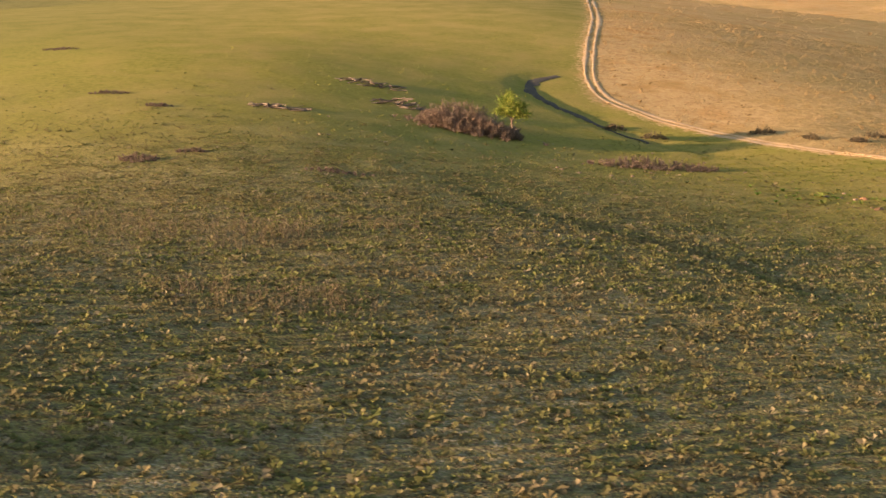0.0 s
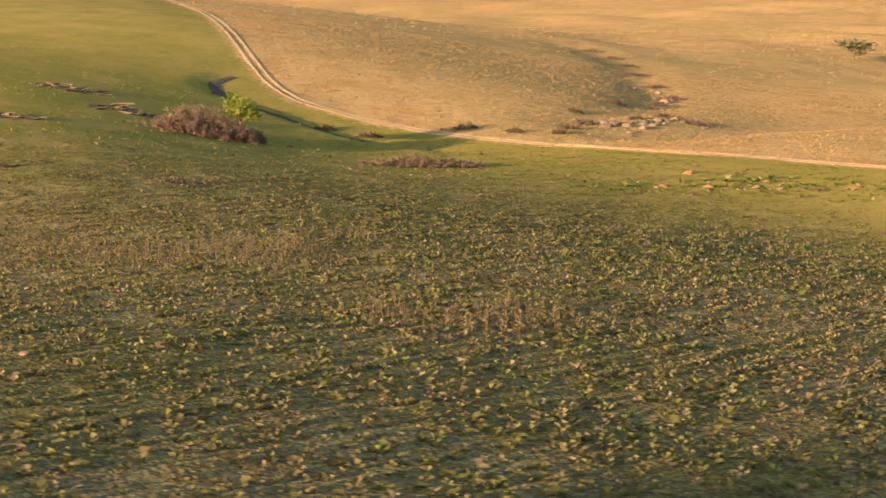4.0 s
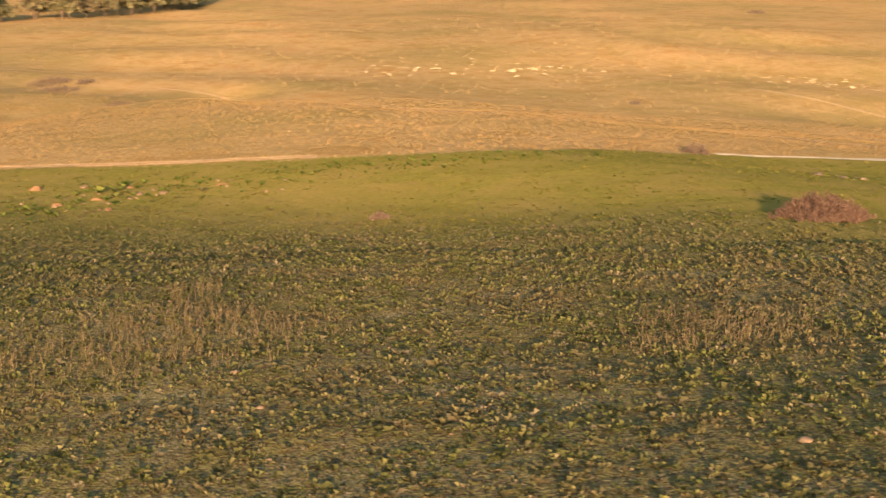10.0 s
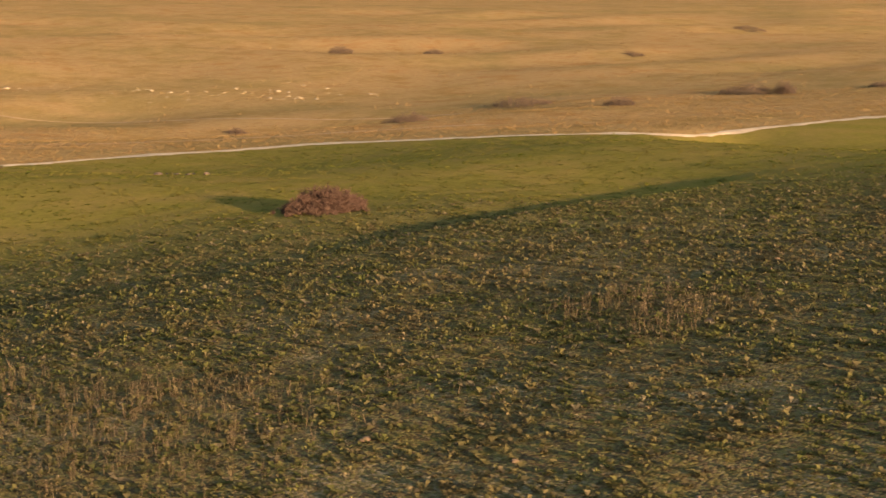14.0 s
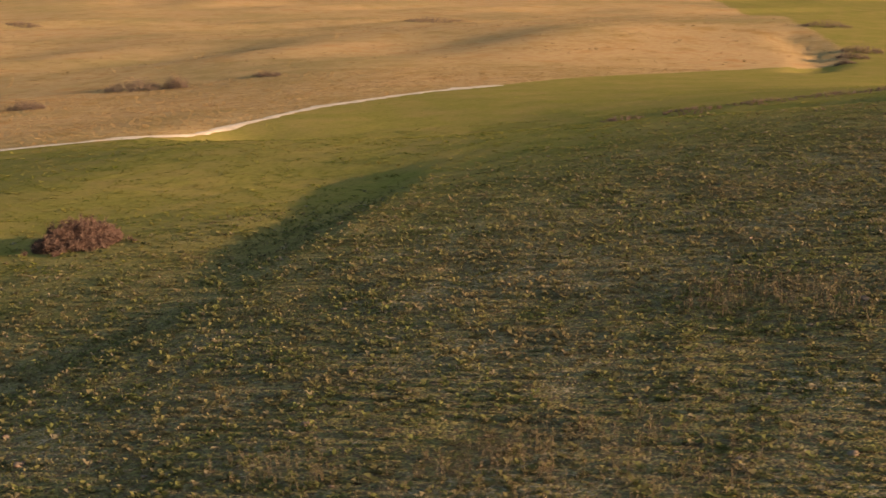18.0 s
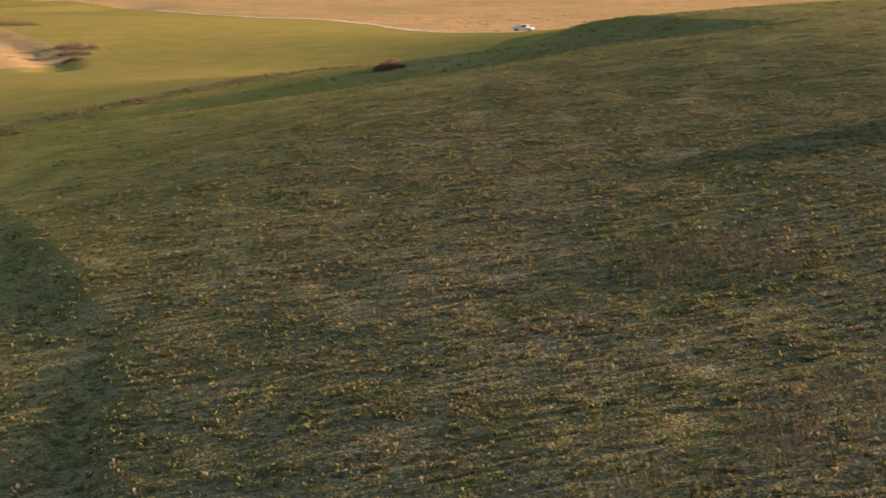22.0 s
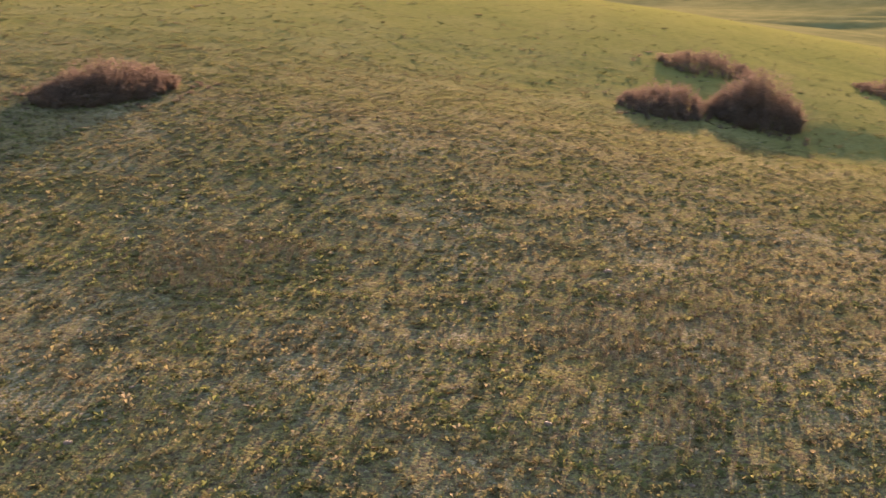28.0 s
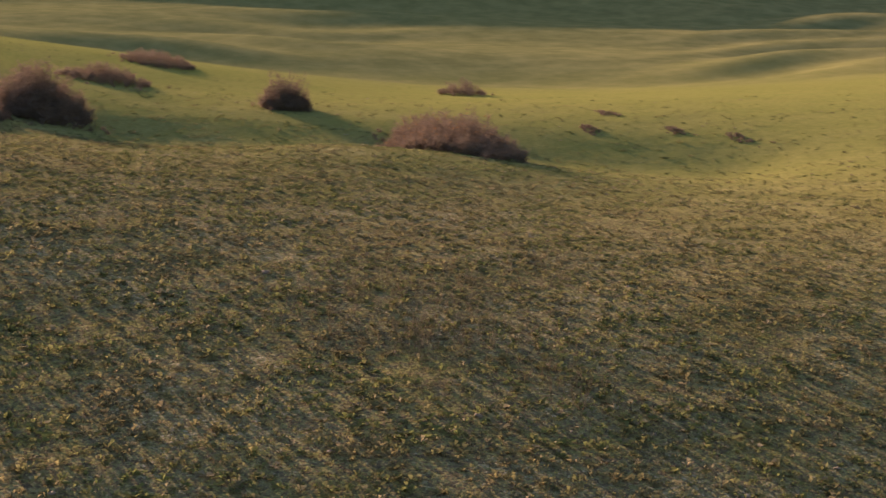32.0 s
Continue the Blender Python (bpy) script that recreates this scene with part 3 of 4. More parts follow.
scatter("grass_tufts", v, f, at, rng.lognormal(-1.6, 0.3, len(at)), SPRIG, "short green pasture grass in loose tufts", "grass", seed=21)
v, f = bladed(4, 1.3, 0.85, 0.22, 95)
at, rng = spots(270000, 85, 270, 96, lambda x, y: (dryness(x, y) > 0.3) * (0.55 + 0.45 * patchy(x, y, 7, 14)))
scatter("tall_dry_grass", v, f, at, rng.lognormal(-1.35, 0.3, len(at)), TUSSOCK, "tall tawny dry prairie grass in tussocks", "grass", seed=22)
at, rng = spots(40000, 280, 620, 97, lambda x, y: (dryness(x, y) > 0.3) * (0.2 + 0.8 * patchy(x, y, 40, 16)))
scatter("tall_dry_grass", v, f, at, rng.lognormal(-0.75, 0.28, len(at)), TUSSOCK, "tall tawny dry prairie grass in tussocks", "grass", seed=23)


at, rng = spots(60000, 40, 130, 98, lambda x, y: (dryness(x, y) < -2) * np.exp(-(to_line(x, y, ((45, 66), (60, 64), (76, 52), (92, 30)))[0] / 4.5) ** 2) * (0.15 + patchy(x, y, 3, 17)))
v, f = leafy(5, 1.0, 0.7, 61)
scatter("broadleaf_weeds", v, f, at, rng.lognormal(-1.3, 0.35, len(at)) * 1.25, BRIGHT_WEED, "bright green broad-leaved weeds in a band across the pasture", "weeds", seed=31)


def stand(places, radius, count, height, seed, label):
    """A stand of tall dead weed stalks."""
    rng = np.random.default_rng(seed)
    xs, ys = [], []
    for (ax, ay), (bx, by) in places:
        u = rng.uniform(0, 1, count)
        xs.append(ax + (bx - ax) * u + rng.normal(0, radius, count))
        ys.append(ay + (by - ay) * u + rng.normal(0, radius, count))
    x, y = np.concatenate(xs), np.concatenate(ys)
    at = np.stack([x, y, ground_z(x, y) - 0.03], 1)
    v, f = bladed(6, 0.3, 1.0, 0.012, seed)
    k = len(v)
    r = random.Random(seed)
    for i in range(5):
        a, z = r.uniform(0, 6.28), r.uniform(0.35, 0.95)
        b = len(v)
        ca, sa = math.cos(a), math.sin(a)
        v += [(ca * 0.03, sa * 0.03, z), (ca * 0.2 - sa * 0.03, sa * 0.2 + ca * 0.03, z + 0.1), (ca * 0.2 + sa * 0.03, sa * 0.2 - ca * 0.03, z + 0.06)]
        f.append((b, b + 1, b + 2))
    return scatter("dead_weed_stalks", v, f, at, rng.normal(height, height * 0.22, len(at)).clip(0.2), STRAW, label, "dead weeds", 0.12, seed)


stand((((-11, -2.5), (-5.5, -8.5)), ((-4.5, -2), (-2, -7))), 1.4, 150, 0.7, 31, "upright bleached dead weed stalks in a dense patch")
stand((((-24, 30), (-7, 22)), ((-20, 23), (-8.5, 14.5)), ((-12, 16), (-6, 25))), 2.6, 190, 0.6, 32, "upright bleached dead weed stalks in a long loose row")
stand((((-8, 19), (-5, 21)), ((-2, 24), (2, 26))), 1.0, 60, 0.65, 33, "upright bleached dead weed stalks in a small patch")


# ---- shrubs, trees, stones ----
def part(name, verts, faces, material, parent, label=""):
    ob = mesh_of(name, verts, faces, material, parent)
    return tagged(ob, label) if label else ob


class Sticks:
    """Tapered three-sided sticks and thin twigs gathered in one mesh."""

    def __init__(self):
        self.v, self.f = [], []

    def stick(self, path, r0, r1):
        n = len(path)
        k = len(self.v)
        for i, p in enumerate(path):
            d = (path[min(i + 1, n - 1)] - path[max(i - 1, 0)]).normalized()
            u = d.orthogonal().normalized()
            w = d.cross(u)
            r = r0 + (r1 - r0) * i / (n - 1)
            self.v += [tuple(p + (u * math.cos(b) + w * math.sin(b)) * r) for b in (0, 2.09, 4.19)]
        for i in range(n - 1):
            for j in range(3):
                a, b = k + 3 * i + j, k + 3 * i + (j + 1) % 3
                self.f += [(a, b, b + 3), (a, b + 3, a + 3)]

    def twig(self, p, d, size, wide):
        k = len(self.v)
        u = d.orthogonal().normalized() * wide
        self.v += [tuple(p - u), tuple(p + u), tuple(p + d * size)]
        self.f.append((k, k + 1, k + 2))


def shrub_parts(top, width, depth, height, stems, seed, lobes=3, leaf=None, leaves=0, twig=TWIG, fine=48):
    """A leafless thicket: stems that fan out of the ground, and a haze of fine twigs with an uneven outline."""
    rng = random.Random(seed)
    wood, haze, leafage = Sticks(), Sticks(), Sticks()
    humps = [(rng.uniform(-0.38, 0.38) * width, rng.uniform(-0.3, 0.3) * depth, rng.uniform(0.7, 1.0), rng.uniform(0.22, 0.4)) for _ in range(lobes)]
    humps[0] = (rng.uniform(-0.1, 0.1) * width, 0, 1.0, 0.4)
    base = top.matrix_world.translation
    for _ in range(stems):
        a, r = rng.uniform(0, 6.28), math.sqrt(rng.random())
        stray = rng.random() < 0.05
        r *= 1.55 if stray else 1.0
        x, y = r * math.cos(a) * width * 0.5, r * math.sin(a) * depth * 0.5
        tall = 0.25 + max((hh * math.exp(-((x - hx) / (s * width)) ** 2 - ((y - hy) / (s * depth + 0.3)) ** 2)) for hx, hy, hh, s in humps) * 0.8
        tall *= height * rng.uniform(0.4, 1.12) * (0.32 if stray else 1 - 0.5 * r ** 2)
        z0 = float(ground_z(base.x + x, base.y + y)) - base.z - 0.08
        lean = Vector((rng.uniform(-0.3, 0.3) + 0.25 * x / width, rng.uniform(-0.3, 0.3) + 0.25 * y / depth, 1))
        p0 = Vector((x, y, z0))
        bend = Vector((rng.uniform(-0.2, 0.2), rng.uniform(-0.2, 0.2), 0)) * tall
        path = [p0, p0 + lean * tall * 0.4 + bend * 0.5, p0 + lean * tall * 0.75 + bend, p0 + lean * tall * 0.98 + bend * 0.6]
        wood.stick(path, 0.012 + 0.005 * height, 0.004)
        for i in range(fine):
            u = rng.uniform(0.2, 1.0)
            k = min(int(u * 3), 2)
            p = path[k].lerp(path[k + 1], u * 3 - k)
            d = Vector((rng.uniform(-1, 1), rng.uniform(-1, 1), rng.uniform(-0.3, 1.0))).normalized()
            haze.twig(p, d, rng.uniform(0.2, 0.6) * (0.35 + 0.25 * height), rng.uniform(0.014, 0.034))
        for i in range(leaves):
            p = path[2].lerp(path[3], rng.random()) + Vector((rng.uniform(-1, 1), rng.uniform(-1, 1), rng.uniform(-0.6, 0.5))) * 0.3 * tall * 0.5
            leafage.twig(p, Vector((rng.uniform(-1, 1), rng.uniform(-1, 1), rng.uniform(-0.4, 0.6))).normalized(), rng.uniform(0.1, 0.2), rng.uniform(0.05, 0.09))
    tagged(part("branch_mass", wood.v, wood.f, BARK, top), kind="stuff")
    tagged(part("twig_mass", haze.v, haze.f, twig, top), kind="stuff")
    if leaves:
        tagged(part("leaf_mass", leafage.v, leafage.f, leaf, top), kind="stuff")


def shrub(name, x, y, width, depth, height, turn, stems, seed, label, group="", **more):
    top = new(name)
    top.matrix_world = Matrix.Translation((x, y, float(ground_z(x, y)))) @ Matrix.Rotation(0, 4, "Z")
    shrub_parts(top, width, depth, height, stems, seed, **more)
    top.matrix_world = Matrix.Translation((x, y, float(ground_z(x, y))))
    return tagged(top, label, "shrub", group)


BROWN = "bare brown thicket of twiggy shrubs in the pasture"
shrub("shrub_thicket", 11.5, 106.5, 13, 5.5, 3.6, 0, 620, 1, "bare grey-brown thicket of twiggy shrubs beside a green tree", lobes=5)
shrub("shrub_thicket", 31.5, 89.5, 15.25, 4.8, 1.59, 0, 220, 2, "low bare brown thicket along a shallow bank", lobes=5)
shrub("round_shrub", 51.3, -4.4, 5.4, 7.0, 2.3, 0, 640, 3, "rounded russet leafless shrub alone in smooth pasture", lobes=2, twig=RED_TWIG)
shrub("round_shrub", 129, 19.2, 4.392, 3.6, 1.802, 0, 70, 4, "small dark bare shrub in tall dry grass", lobes=2)
shrub("low_scrub", 51.5, 34.5, 2.6, 1.6, 0.7, 0, 50, 5, "low dark scrub of bare stems in the pasture", "low scrub", lobes=3)
shrub("low_scrub", -22.3, 60, 4.148, 2.4, 0.848, 0, 60, 6, "low dark scrub of bare stems in the pasture", "low scrub", lobes=3)
for i, (x, y, w, d) in enumerate(((-94, 56, 6, 2), (-92, 65, 5, 1.6), (-86, 70, 6, 1.8), (-106, 62, 7, 2.2), (-48, 151, 6, 2), (-33, 107, 5, 1.6), (-26, 98, 4, 1.4), (-18, 65, 3.4, 1.2), (-4, 57.5, 8, 1.1))):
    shrub("low_scrub", x, y, w, d, 0.5, 0, 55, 210 + i, "low dark strip of bare scrub in the pasture", "low scrub", lobes=4)
shrub("shrub_thicket", -37, -42, 15, 10, 3.1, 0, 760, 7, "wide domed bare brown thicket on the hillside", lobes=4)
shrub("shrub_thicket", -88, -2, 11.5, 9, 5.0, 0, 560, 8, "tall dense dark brown thicket on the hillside", lobes=3, fine=46)
shrub("shrub_thicket", -81, -9, 12, 9, 2.8, 0, 460, 9, "low bare brown thicket joining a taller one", lobes=4)
shrub("shrub_thicket", -108, -15, 13, 11, 2.2, 0, 330, 10, BROWN, "hillside thickets", lobes=4)
shrub("shrub_thicket", -124, 4, 13, 11, 2.3, 0, 330, 11, BROWN, "hillside thickets", lobes=4)
shrub("shrub_thicket", -168, 11, 18, 11, 2.6, 0, 330, 12, BROWN, "hillside thickets", lobes=5)
shrub("round_shrub", -108, 24, 5.6, 5.4, 4.2, 0, 380, 13, "upright rounded russet-brown leafless shrub", lobes=2, fine=34)
shrub("shrub_thicket", -81, 38, 21, 13, 4.6, 0, 820, 14, "wide pinkish-brown thicket with a few rust leaves", lobes=5, leaf=RUST_LEAF, leaves=1)
shrub("round_shrub", -163, 57, 9, 7, 2.6, 0, 150, 15, "low oval dark bare shrub on the far slope", lobes=2)
shrub("round_shrub", 23, -127, 4.4, 4.0, 1.7, 0, 120, 16, "russet bare shrub at the foot of a shaded slope", lobes=2, leaf=RUST_LEAF, leaves=3)
for i, (x, y, w, t) in enumerate(((241, -103, 15, 2.6), (198, -62, 7.5, 2.4), (256, -41, 5, 1.5), (206, -110, 7, 2.4), (222, -149, 12, 3.2), (212, -153, 5, 3.4), (439, -118, 10, 3.4), (429, -149, 8, 2.2), (217, -65, 6, 2.0), (258, 208, 11, 2.6), (262, 200, 5, 1.6))):
    shrub("far_shrub", x, y, w * 1.4, w * 0.8, t, 0, 80 + int(11 * w), 40 + i, "dark grey-brown bare scrub in tall dry grass", "scrub in the dry grass", lobes=4, fine=22)
for i, (x, y, w) in enumerate(((64, -118, 9), (57, -125, 10), (50, -133, 11), (43, -141, 11), (36, -148, 9), (30, -152, 8), (71, -111, 7))):
    shrub("low_scrub", x, y, w, w * 0.9, 0.75, 0, 75, 190 + i, "low grey-brown scrub of bare stems along a shaded valley", "scrub in the valley", lobes=4)
for i, (x, y, w, t) in enumerate(((117, -296, 9, 2.6), (114, -283, 7, 2.0), (150, -345, 12, 2.2), (111, -272, 4, 1.2), (508, -325, 16, 2.2), (329, -384, 22, 2.0), (388, -207, 8, 1.4), (204, -173, 7, 1.4), (247, 198, 11, 1.6), (195, 149, 7, 1.2), (291, 62, 4, 1.0), (738, 93, 14, 2.4))):
    shrub("far_shrub", x, y, w * 1.3, w * 0.7, t, 0, 90 + int(9 * w), 220 + i, "dark grey-brown bare scrub at the edge of dry grass", "scrub in the dry grass", lobes=4, fine=24)
for i, (x, y, w) in enumerate(((111, 168, 5), (121, 180, 6), (129, 200, 6), (138, 222, 7), (149, 244, 7), (157, 265, 7), (164, 288, 8), (96, 158, 4), (76, 133, 4), (97, 135, 5))):
    shrub("low_scrub", x, y, w, w * 0.6, 1.1, 0, 90, 160 + i, "low dark scrub of bare stems along a rocky draw", "scrub in the draw", lobes=3)
rng = random.Random(77)
for i, (x, y) in enumerate(((33, 128), (38, 124), (66, 122), (70, 127), (60, 124), (54, 128), (88, 138), (95, 142), (80, 143))):
    shrub("grass_clump", x, y, rng.uniform(2.2, 4.0), rng.uniform(1.4, 2.2), rng.uniform(0.9, 1.4), 0, 50, 60 + i, "coarse tawny grass clump beside the track", "coarse grass clumps", lobes=2, twig=STRAW)


def tree_parts(top, height, width, seed, leaf, count, size):
    rng = random.Random(seed)
    wood, crown = Sticks(), Sticks()
    trunk = Sticks()
    mid = Vector((rng.uniform(-0.1, 0.1) * width, rng.uniform(-0.1, 0.1) * width, height * 0.45))
    trunk.stick([Vector((0, 0, -0.1)), mid * 0.5, mid, Vector((mid.x * 1.2, mid.y, height * 0.8))], 0.035 * height, 0.01 * height)
    tips = []
    for i in range(11):
        a = i * 2.4
        s = mid * rng.uniform(0.35, 1.0)
        out = width * 0.5 * rng.uniform(0.45, 1.0)
        e = Vector((math.cos(a) * out, math.sin(a) * out, height * rng.uniform(0.4, 0.95)))
        m = s.lerp(e, 0.55) + Vector((0, 0, height * 0.05))
        wood.stick([s, m, e], 0.014 * height, 0.004 * height)
        tips += [m, e, m.lerp(e, 0.5)]
    tips += [Vector((mid.x, mid.y, height * u)) for u in (0.75, 0.85, 0.95)]
    for i in range(count):
        c = rng.choice(tips)
        p = c + Vector((rng.gauss(0, 1) * width, rng.gauss(0, 1) * width, rng.gauss(0, 0.8) * height)) * 0.085
        p.z = max(p.z, height * 0.13)
        k = len(crown.v)
        d = Vector((rng.uniform(-1, 1), rng.uniform(-1, 1), rng.uniform(-0.5, 0.8))).normalized() * size * rng.uniform(0.6, 1.3)
        u = d.orthogonal().normalized() * d.length * 0.42
        crown.v += [tuple(p), tuple(p + d * 0.5 + u), tuple(p + d), tuple(p + d * 0.5 - u)]
        crown.f += [(k, k + 1, k + 2), (k, k + 2, k + 3)]
    part("trunk", trunk.v, trunk.f, BARK, top)
    part("limb_mass", wood.v, wood.f, BARK, top)
    part("crown", crown.v, crown.f, leaf, top)


def tree(x, y, height, width, seed, label, leaf=TREE_LEAF, count=2600, size=0.24, group=""):
    top = new("tree")
    tree_parts(top, height, width, seed, leaf, count, size)
    top.matrix_world = pose(x, y, float(ground_z(x, y)))
    return tagged(top, label, "tree", group)


tree(17.6, 114.5, 4.6, 4.4, 1, "small leafy yellow-green tree beside a bare thicket", count=3400)
FAR = [tree(427, 400, 5.0, 5.5, 2, "lone round far tree in tall dry grass", FAR_LEAF, 420, 0.9),
       tree(277, 320, 6.0, 12.0, 3, "broad low olive tree clump in tall dry grass", FAR_LEAF, 700, 1.2),
       tree(440, 380, 11.0, 13.0, 4, "olive-green tree at the edge of a far wood", FAR_LEAF, 620, 1.4, "far wood")]
copy_thing(FAR[1], pose(332, 352, float(ground_z(332, 352)), 0, 0, 70) @ Matrix.Scale(0.6, 4))
rng = random.Random(5)
for i in range(60):
    u = i / 60
    q = rng.random() ** 1.4 * 110
    x, y = 440 + 230 * u + 0.6 * q, 375 + 0.8 * q - 20 * math.sin(u * 3.1)
    copy_thing(FAR[2], pose(x, y, float(ground_z(x, y)) - 0.3, 0, 0, rng.uniform(0, 360)) @ Matrix.Scale(rng.uniform(0.8, 1.4), 4))


# ---- stones and brush piles ----
def stone_mesh(seed, flat, material):
    rng = random.Random(seed)
    bm = bmesh.new()
    bmesh.ops.create_icosphere(bm, subdivisions=2, radius=0.5)
    cut = [(Vector((rng.uniform(-1, 1), rng.uniform(-1, 1), rng.uniform(-0.4, 1))).normalized(), rng.uniform(0.28, 0.42)) for _ in range(7)]
    for v in bm.verts:
        for n, d in cut:
            over = v.co.dot(n) - d
            if over > 0:
                v.co -= n * over
        v.co += noise.noise_vector(v.co * 3 + Vector((seed, 0, 0))) * 0.04
        v.co.z *= flat
    me = bpy.data.meshes.new("stone")
    bm.to_mesh(me)
    bm.free()
    me.materials.append(material)
    return me


STONES = [stone_mesh(i, f, STONE) for i, f in enumerate((0.6, 0.45, 0.7, 0.35, 0.5))]
LEDGES = [stone_mesh(i + 9, f, LEDGE) for i, f in enumerate((0.4, 0.3, 0.5, 0.35, 0.3))]
FIELD_STONES = [stone_mesh(i, f, FIELD_STONE) for i, f in enumerate((0.45, 0.35, 0.5, 0.3, 0.4))]
rng = random.Random(9)


def stones(spread, count, size, seed, label, group, joined=False, shapes=STONES):
    r = random.Random(seed)
    vs, fs, k = [], [], 0
    for i in range(count):
        (ax, ay), (bx, by), wide = spread
        u = r.random()
        x, y = ax + (bx - ax) * u + r.gauss(0, wide), ay + (by - ay) * u + r.gauss(0, wide)
        s = size * r.lognormvariate(0, 0.45)
        me = shapes[r.randrange(5)]
        m = pose(x, y, float(ground_z(x, y)) + 0.08 * s, r.uniform(-12, 12), r.uniform(-12, 12), r.uniform(0, 360)) @ Matrix.Scale(s, 4)
        if joined:
            vs += [tuple(m @ v.co) for v in me.vertices]
            fs += [tuple(k + q for q in p.vertices) for p in me.polygons]
            k += len(me.vertices)
        else:
            ob = new("stone", me)
            ob.matrix_world = m
            tagged(ob, label, "stone", group)
    if joined:
        tagged(mesh_of("scattered_stones", vs, fs, shapes[0].materials[0]), label, "stones", kind="stuff")


stones(((76, 128), (94, 137), 2.6), 46, 0.9, 1, "weathered pale limestone block of a low hillside outcrop", "outcrop stones")
stones(((110, 164), (124, 192), 3.0), 22, 0.9, 2, "weathered limestone block along a rocky draw", "draw stones")
stones(((46, 68), (60, 62), 2.0), 26, 0.5, 3, "reddish-tan field stone half sunk in green weeds", "field stones", shapes=FIELD_STONES)
stones(((58, 72), (74, 40), 3.5), 26, 0.36, 4, "reddish-tan field stone half sunk in green weeds", "field stones", shapes=FIELD_STONES)
stones(((20, 78), (30, 84), 2.5), 14, 0.36, 5, "reddish-tan field stone half sunk in green weeds", "field stones", shapes=FIELD_STONES)
stones(((-22, -6), (0, 20), 16), 34, 0.24, 6, "small pale stones lying scattered among the weeds", "small stones", True, FIELD_STONES)
stones(((5, 20), (20, 20), 14), 26, 0.26, 7, "small pale stones lying scattered among the weeds", "small stones", True, FIELD_STONES)
stones(((335, 150), (372, 90), 8), 80, 0.85, 8, "bleached limestone ledge blocks scattered in dry grass", "ledge stones", True, LEDGES)
stones(((385, 40), (372, 5), 7), 55, 0.8, 18, "bleached limestone ledge blocks scattered in dry grass", "ledge stones", True, LEDGES)
stones(((360, -30), (326, -90), 8), 60, 0.8, 9, "bleached limestone ledge blocks scattered in dry grass", "ledge stones", True, LEDGES)
stones(((104, -2), (110, 1), 2), 8, 0.6, 10, "pale stone at the edge of the pasture", "edge stones")


def mound(x, y, wide, deep, tall, turn, seed):
    """A low heap of bare soil with an uneven outline."""
    r = random.Random(seed)
    ph = [r.uniform(0, 6.28) for _ in range(3)]
    v, f, rings, n = [(0, 0, tall)], [], 7, 26
    for i in range(1, rings + 1):
        u = i / rings
        for j in range(n):
            a = j * 2 * math.pi / n
            q = u * (1 + 0.16 * math.sin(2 * a + ph[0]) + 0.1 * math.sin(5 * a + ph[1]))
            h = tall * math.cos(u * math.pi / 2) ** 1.3 * (1 + 0.25 * math.sin(3 * a + ph[2] + 4 * u)) + r.uniform(-0.02, 0.03)
            v.append((q * wide * math.cos(a), q * deep * math.sin(a), h if i < rings else -0.25))
    for j in range(n):
        f.append((0, 1 + j, 1 + (j + 1) % n))
        for i in range(rings - 1):
            a, b = 1 + i * n + j, 1 + i * n + (j + 1) % n
            f += [(a, a + n, b + n), (a, b + n, b)]
    ob = mesh_of("soil_mound", v, f, RED_SOIL, smooth=True)
    ob.matrix_world = pose(x, y, float(ground_z(x, y)) - 0.02, 0, 0, turn)
    return tagged(ob, "low mound of bare reddish soil among green weeds", "soil mound", "soil mounds")


for i, (x, y, w, d, t) in enumerate(((56.7, 74.4, 0.9, 0.7, 0.34), (48, 60.5, 1.0, 0.5, 0.2), (48.5, 66.5, 0.8, 0.5, 0.2), (53, 65, 0.6, 0.4, 0.15), (66, 58, 0.8, 0.5, 0.16), (61, 66, 0.6, 0.4, 0.15))):
    mound(x, y, w, d, t, i * 37, i)


def brush_pile(x, y, width, depth, height, seed, label):
    r = random.Random(seed)
    top = new("brush_pile")
    top.matrix_world = pose(x, y, float(ground_z(x, y)))
    for i in range(44):
        s = Sticks()
        a = r.uniform(0, 6.28)
        u, w = r.uniform(-0.5, 0.5), r.uniform(-0.5, 0.5)
        c = Vector((u * width, w * depth, height * r.random() * (1 - 2 * abs(u)) * (1 - abs(w))))
        d = Vector((math.cos(a), math.sin(a) * 0.6, r.uniform(-0.12, 0.25))) * r.uniform(0.6, 1.5)
        s.stick([c - d, c + Vector((0, 0, r.uniform(-0.1, 0.1))), c + d], r.uniform(0.07, 0.17), 0.04)
        g = Vector((0, 0, 0.06 + float(ground_z(x + c.x, y + c.y)) - top.location.z))
        part("branch", [tuple(Vector(p) + g) for p in s.v], s.f, DEADWOOD, top)
    return tagged(top, label, "brush pile", "brush piles")


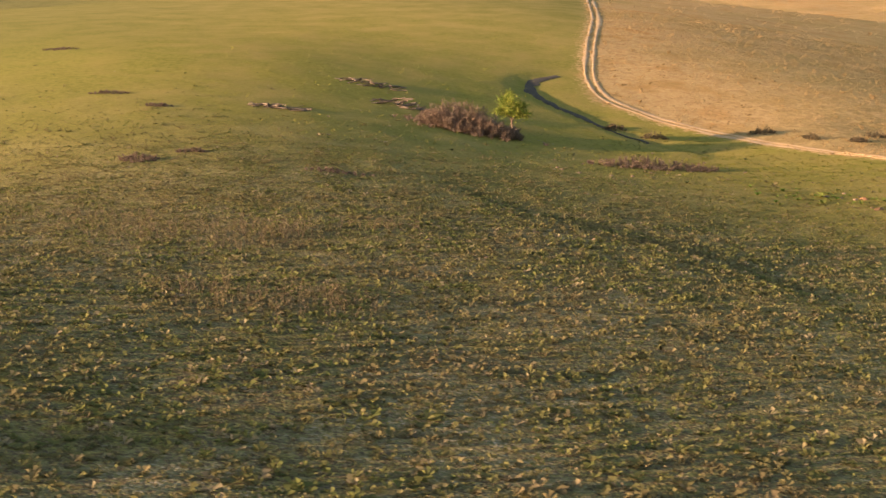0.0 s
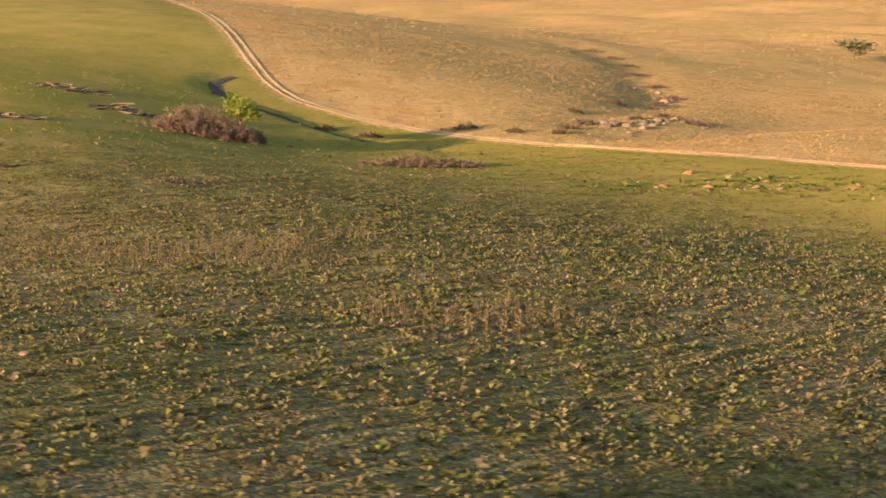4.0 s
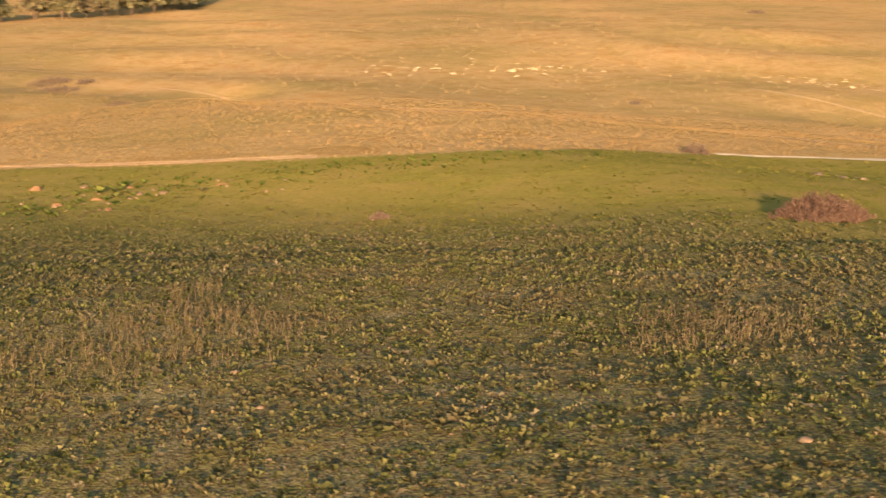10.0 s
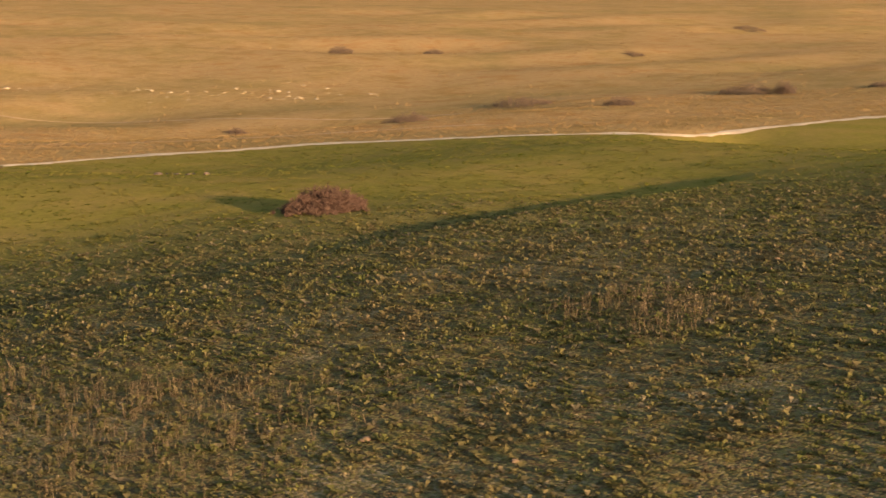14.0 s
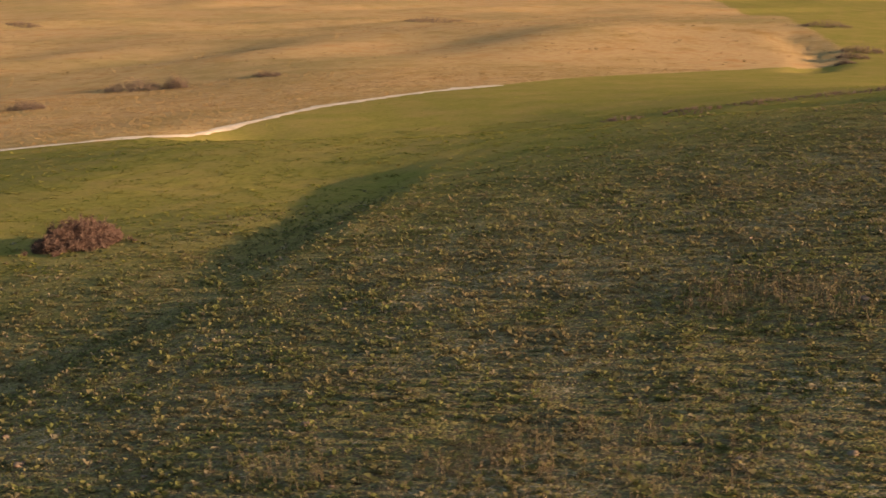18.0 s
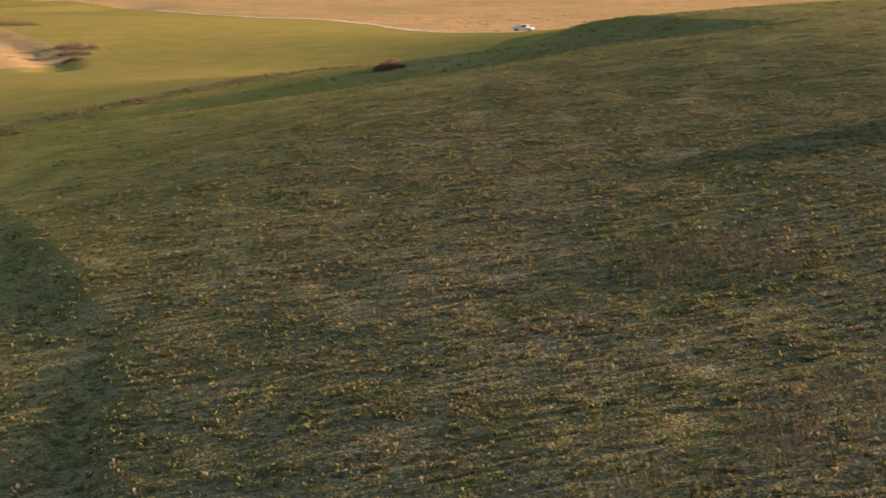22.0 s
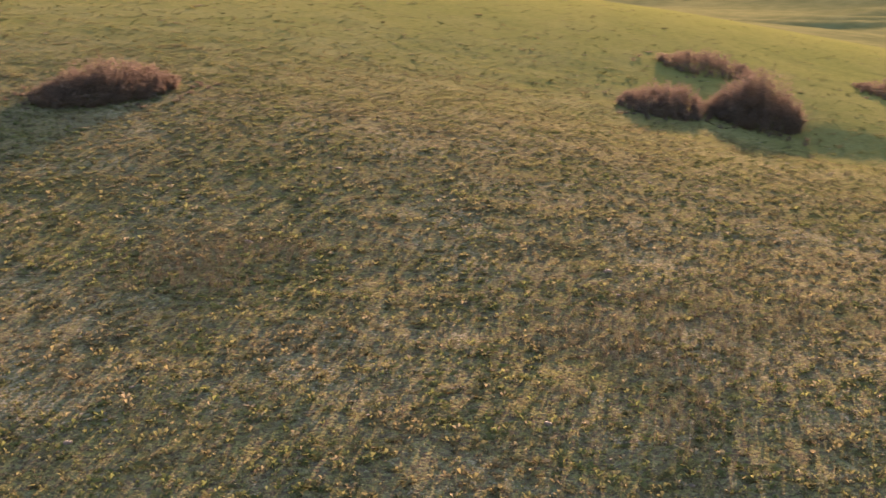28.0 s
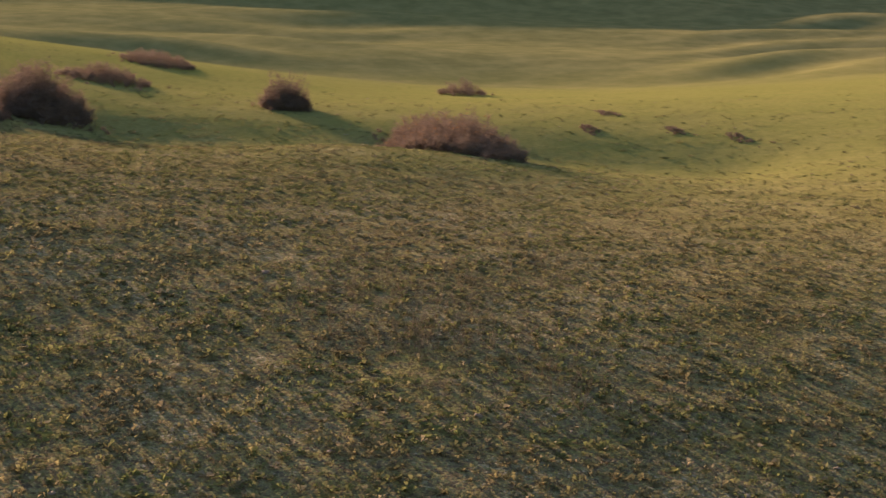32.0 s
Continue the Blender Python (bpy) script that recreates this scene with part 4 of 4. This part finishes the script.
brush_pile(-0.9, 127.0, 8.6, 3.0, 0.9, 1, "low heap of bleached dead branches in pasture")
brush_pile(3.1, 116.0, 7.6, 3.0, 1.1, 2, "heap of grey dead branches in pasture")
brush_pile(-12.0, 102.0, 6.5, 2.4, 0.6, 3, "flat dark heap of dead branches in pasture")


# ---- a parked pickup on the far track ----
def pickup(x, y, turn):
    top = new("pickup_truck")
    white = plain_material("white_paint", (0.68, 0.68, 0.66), (0.8, 0.8, 0.78), 3.0, 0.35, 0.001)
    glass = plain_material("dark_glass", (0.02, 0.025, 0.03), (0.04, 0.045, 0.05), 3.0, 0.08, 0.001)
    rubber = plain_material("tyre_rubber", (0.015, 0.015, 0.015), (0.03, 0.03, 0.03), 5.0)

    def box(name, lo, hi, inset, material, parent):
        bm = bmesh.new()
        bmesh.ops.create_cube(bm, size=1.0)
        for v in bm.verts:
            up = v.co.z > 0
            v.co = Vector([(lo[k] + hi[k]) / 2 + v.co[k] * (hi[k] - lo[k]) * (1 - inset * (up and k < 2)) for k in range(3)])
        bmesh.ops.bevel(bm, geom=bm.edges[:], offset=0.06, segments=2, affect="EDGES")
        me = bpy.data.meshes.new(name)
        bm.to_mesh(me)
        bm.free()
        me.materials.append(material)
        ob = new(name, me)
        ob.parent = parent
        return ob

    box("body", (-2.8, -0.95, 0.45), (2.8, 0.95, 1.05), 0.03, white, top)
    cab = box("cab", (-0.7, -0.88, 1.0), (1.3, 0.88, 1.85), 0.16, white, top)
    for s in (-1, 1):
        box("side_window", (-0.5, s * 0.83 - 0.03, 1.2), (1.0, s * 0.83 + 0.03, 1.68), 0.1, glass, cab)
        box("bed_wall", (-2.75, s * 0.88 - 0.05, 1.0), (-0.75, s * 0.88 + 0.05, 1.35), 0.0, white, top)
        for w in (-1.8, 1.8):
            bm = bmesh.new()
            bmesh.ops.create_cone(bm, cap_ends=True, segments=20, radius1=0.4, radius2=0.4, depth=0.26, matrix=pose(w, s * 0.86, 0.4, 90))
            me = bpy.data.meshes.new("wheel")
            bm.to_mesh(me)
            bm.free()
            me.materials.append(rubber)
            new("wheel", me).parent = top
    top.matrix_world = pose(x, y, float(ground_z(x, y)) + 0.27, 0, 0, turn)
    return tagged(top, "small white pickup truck parked on the far track", "vehicle")


pickup(5, -340, 172)
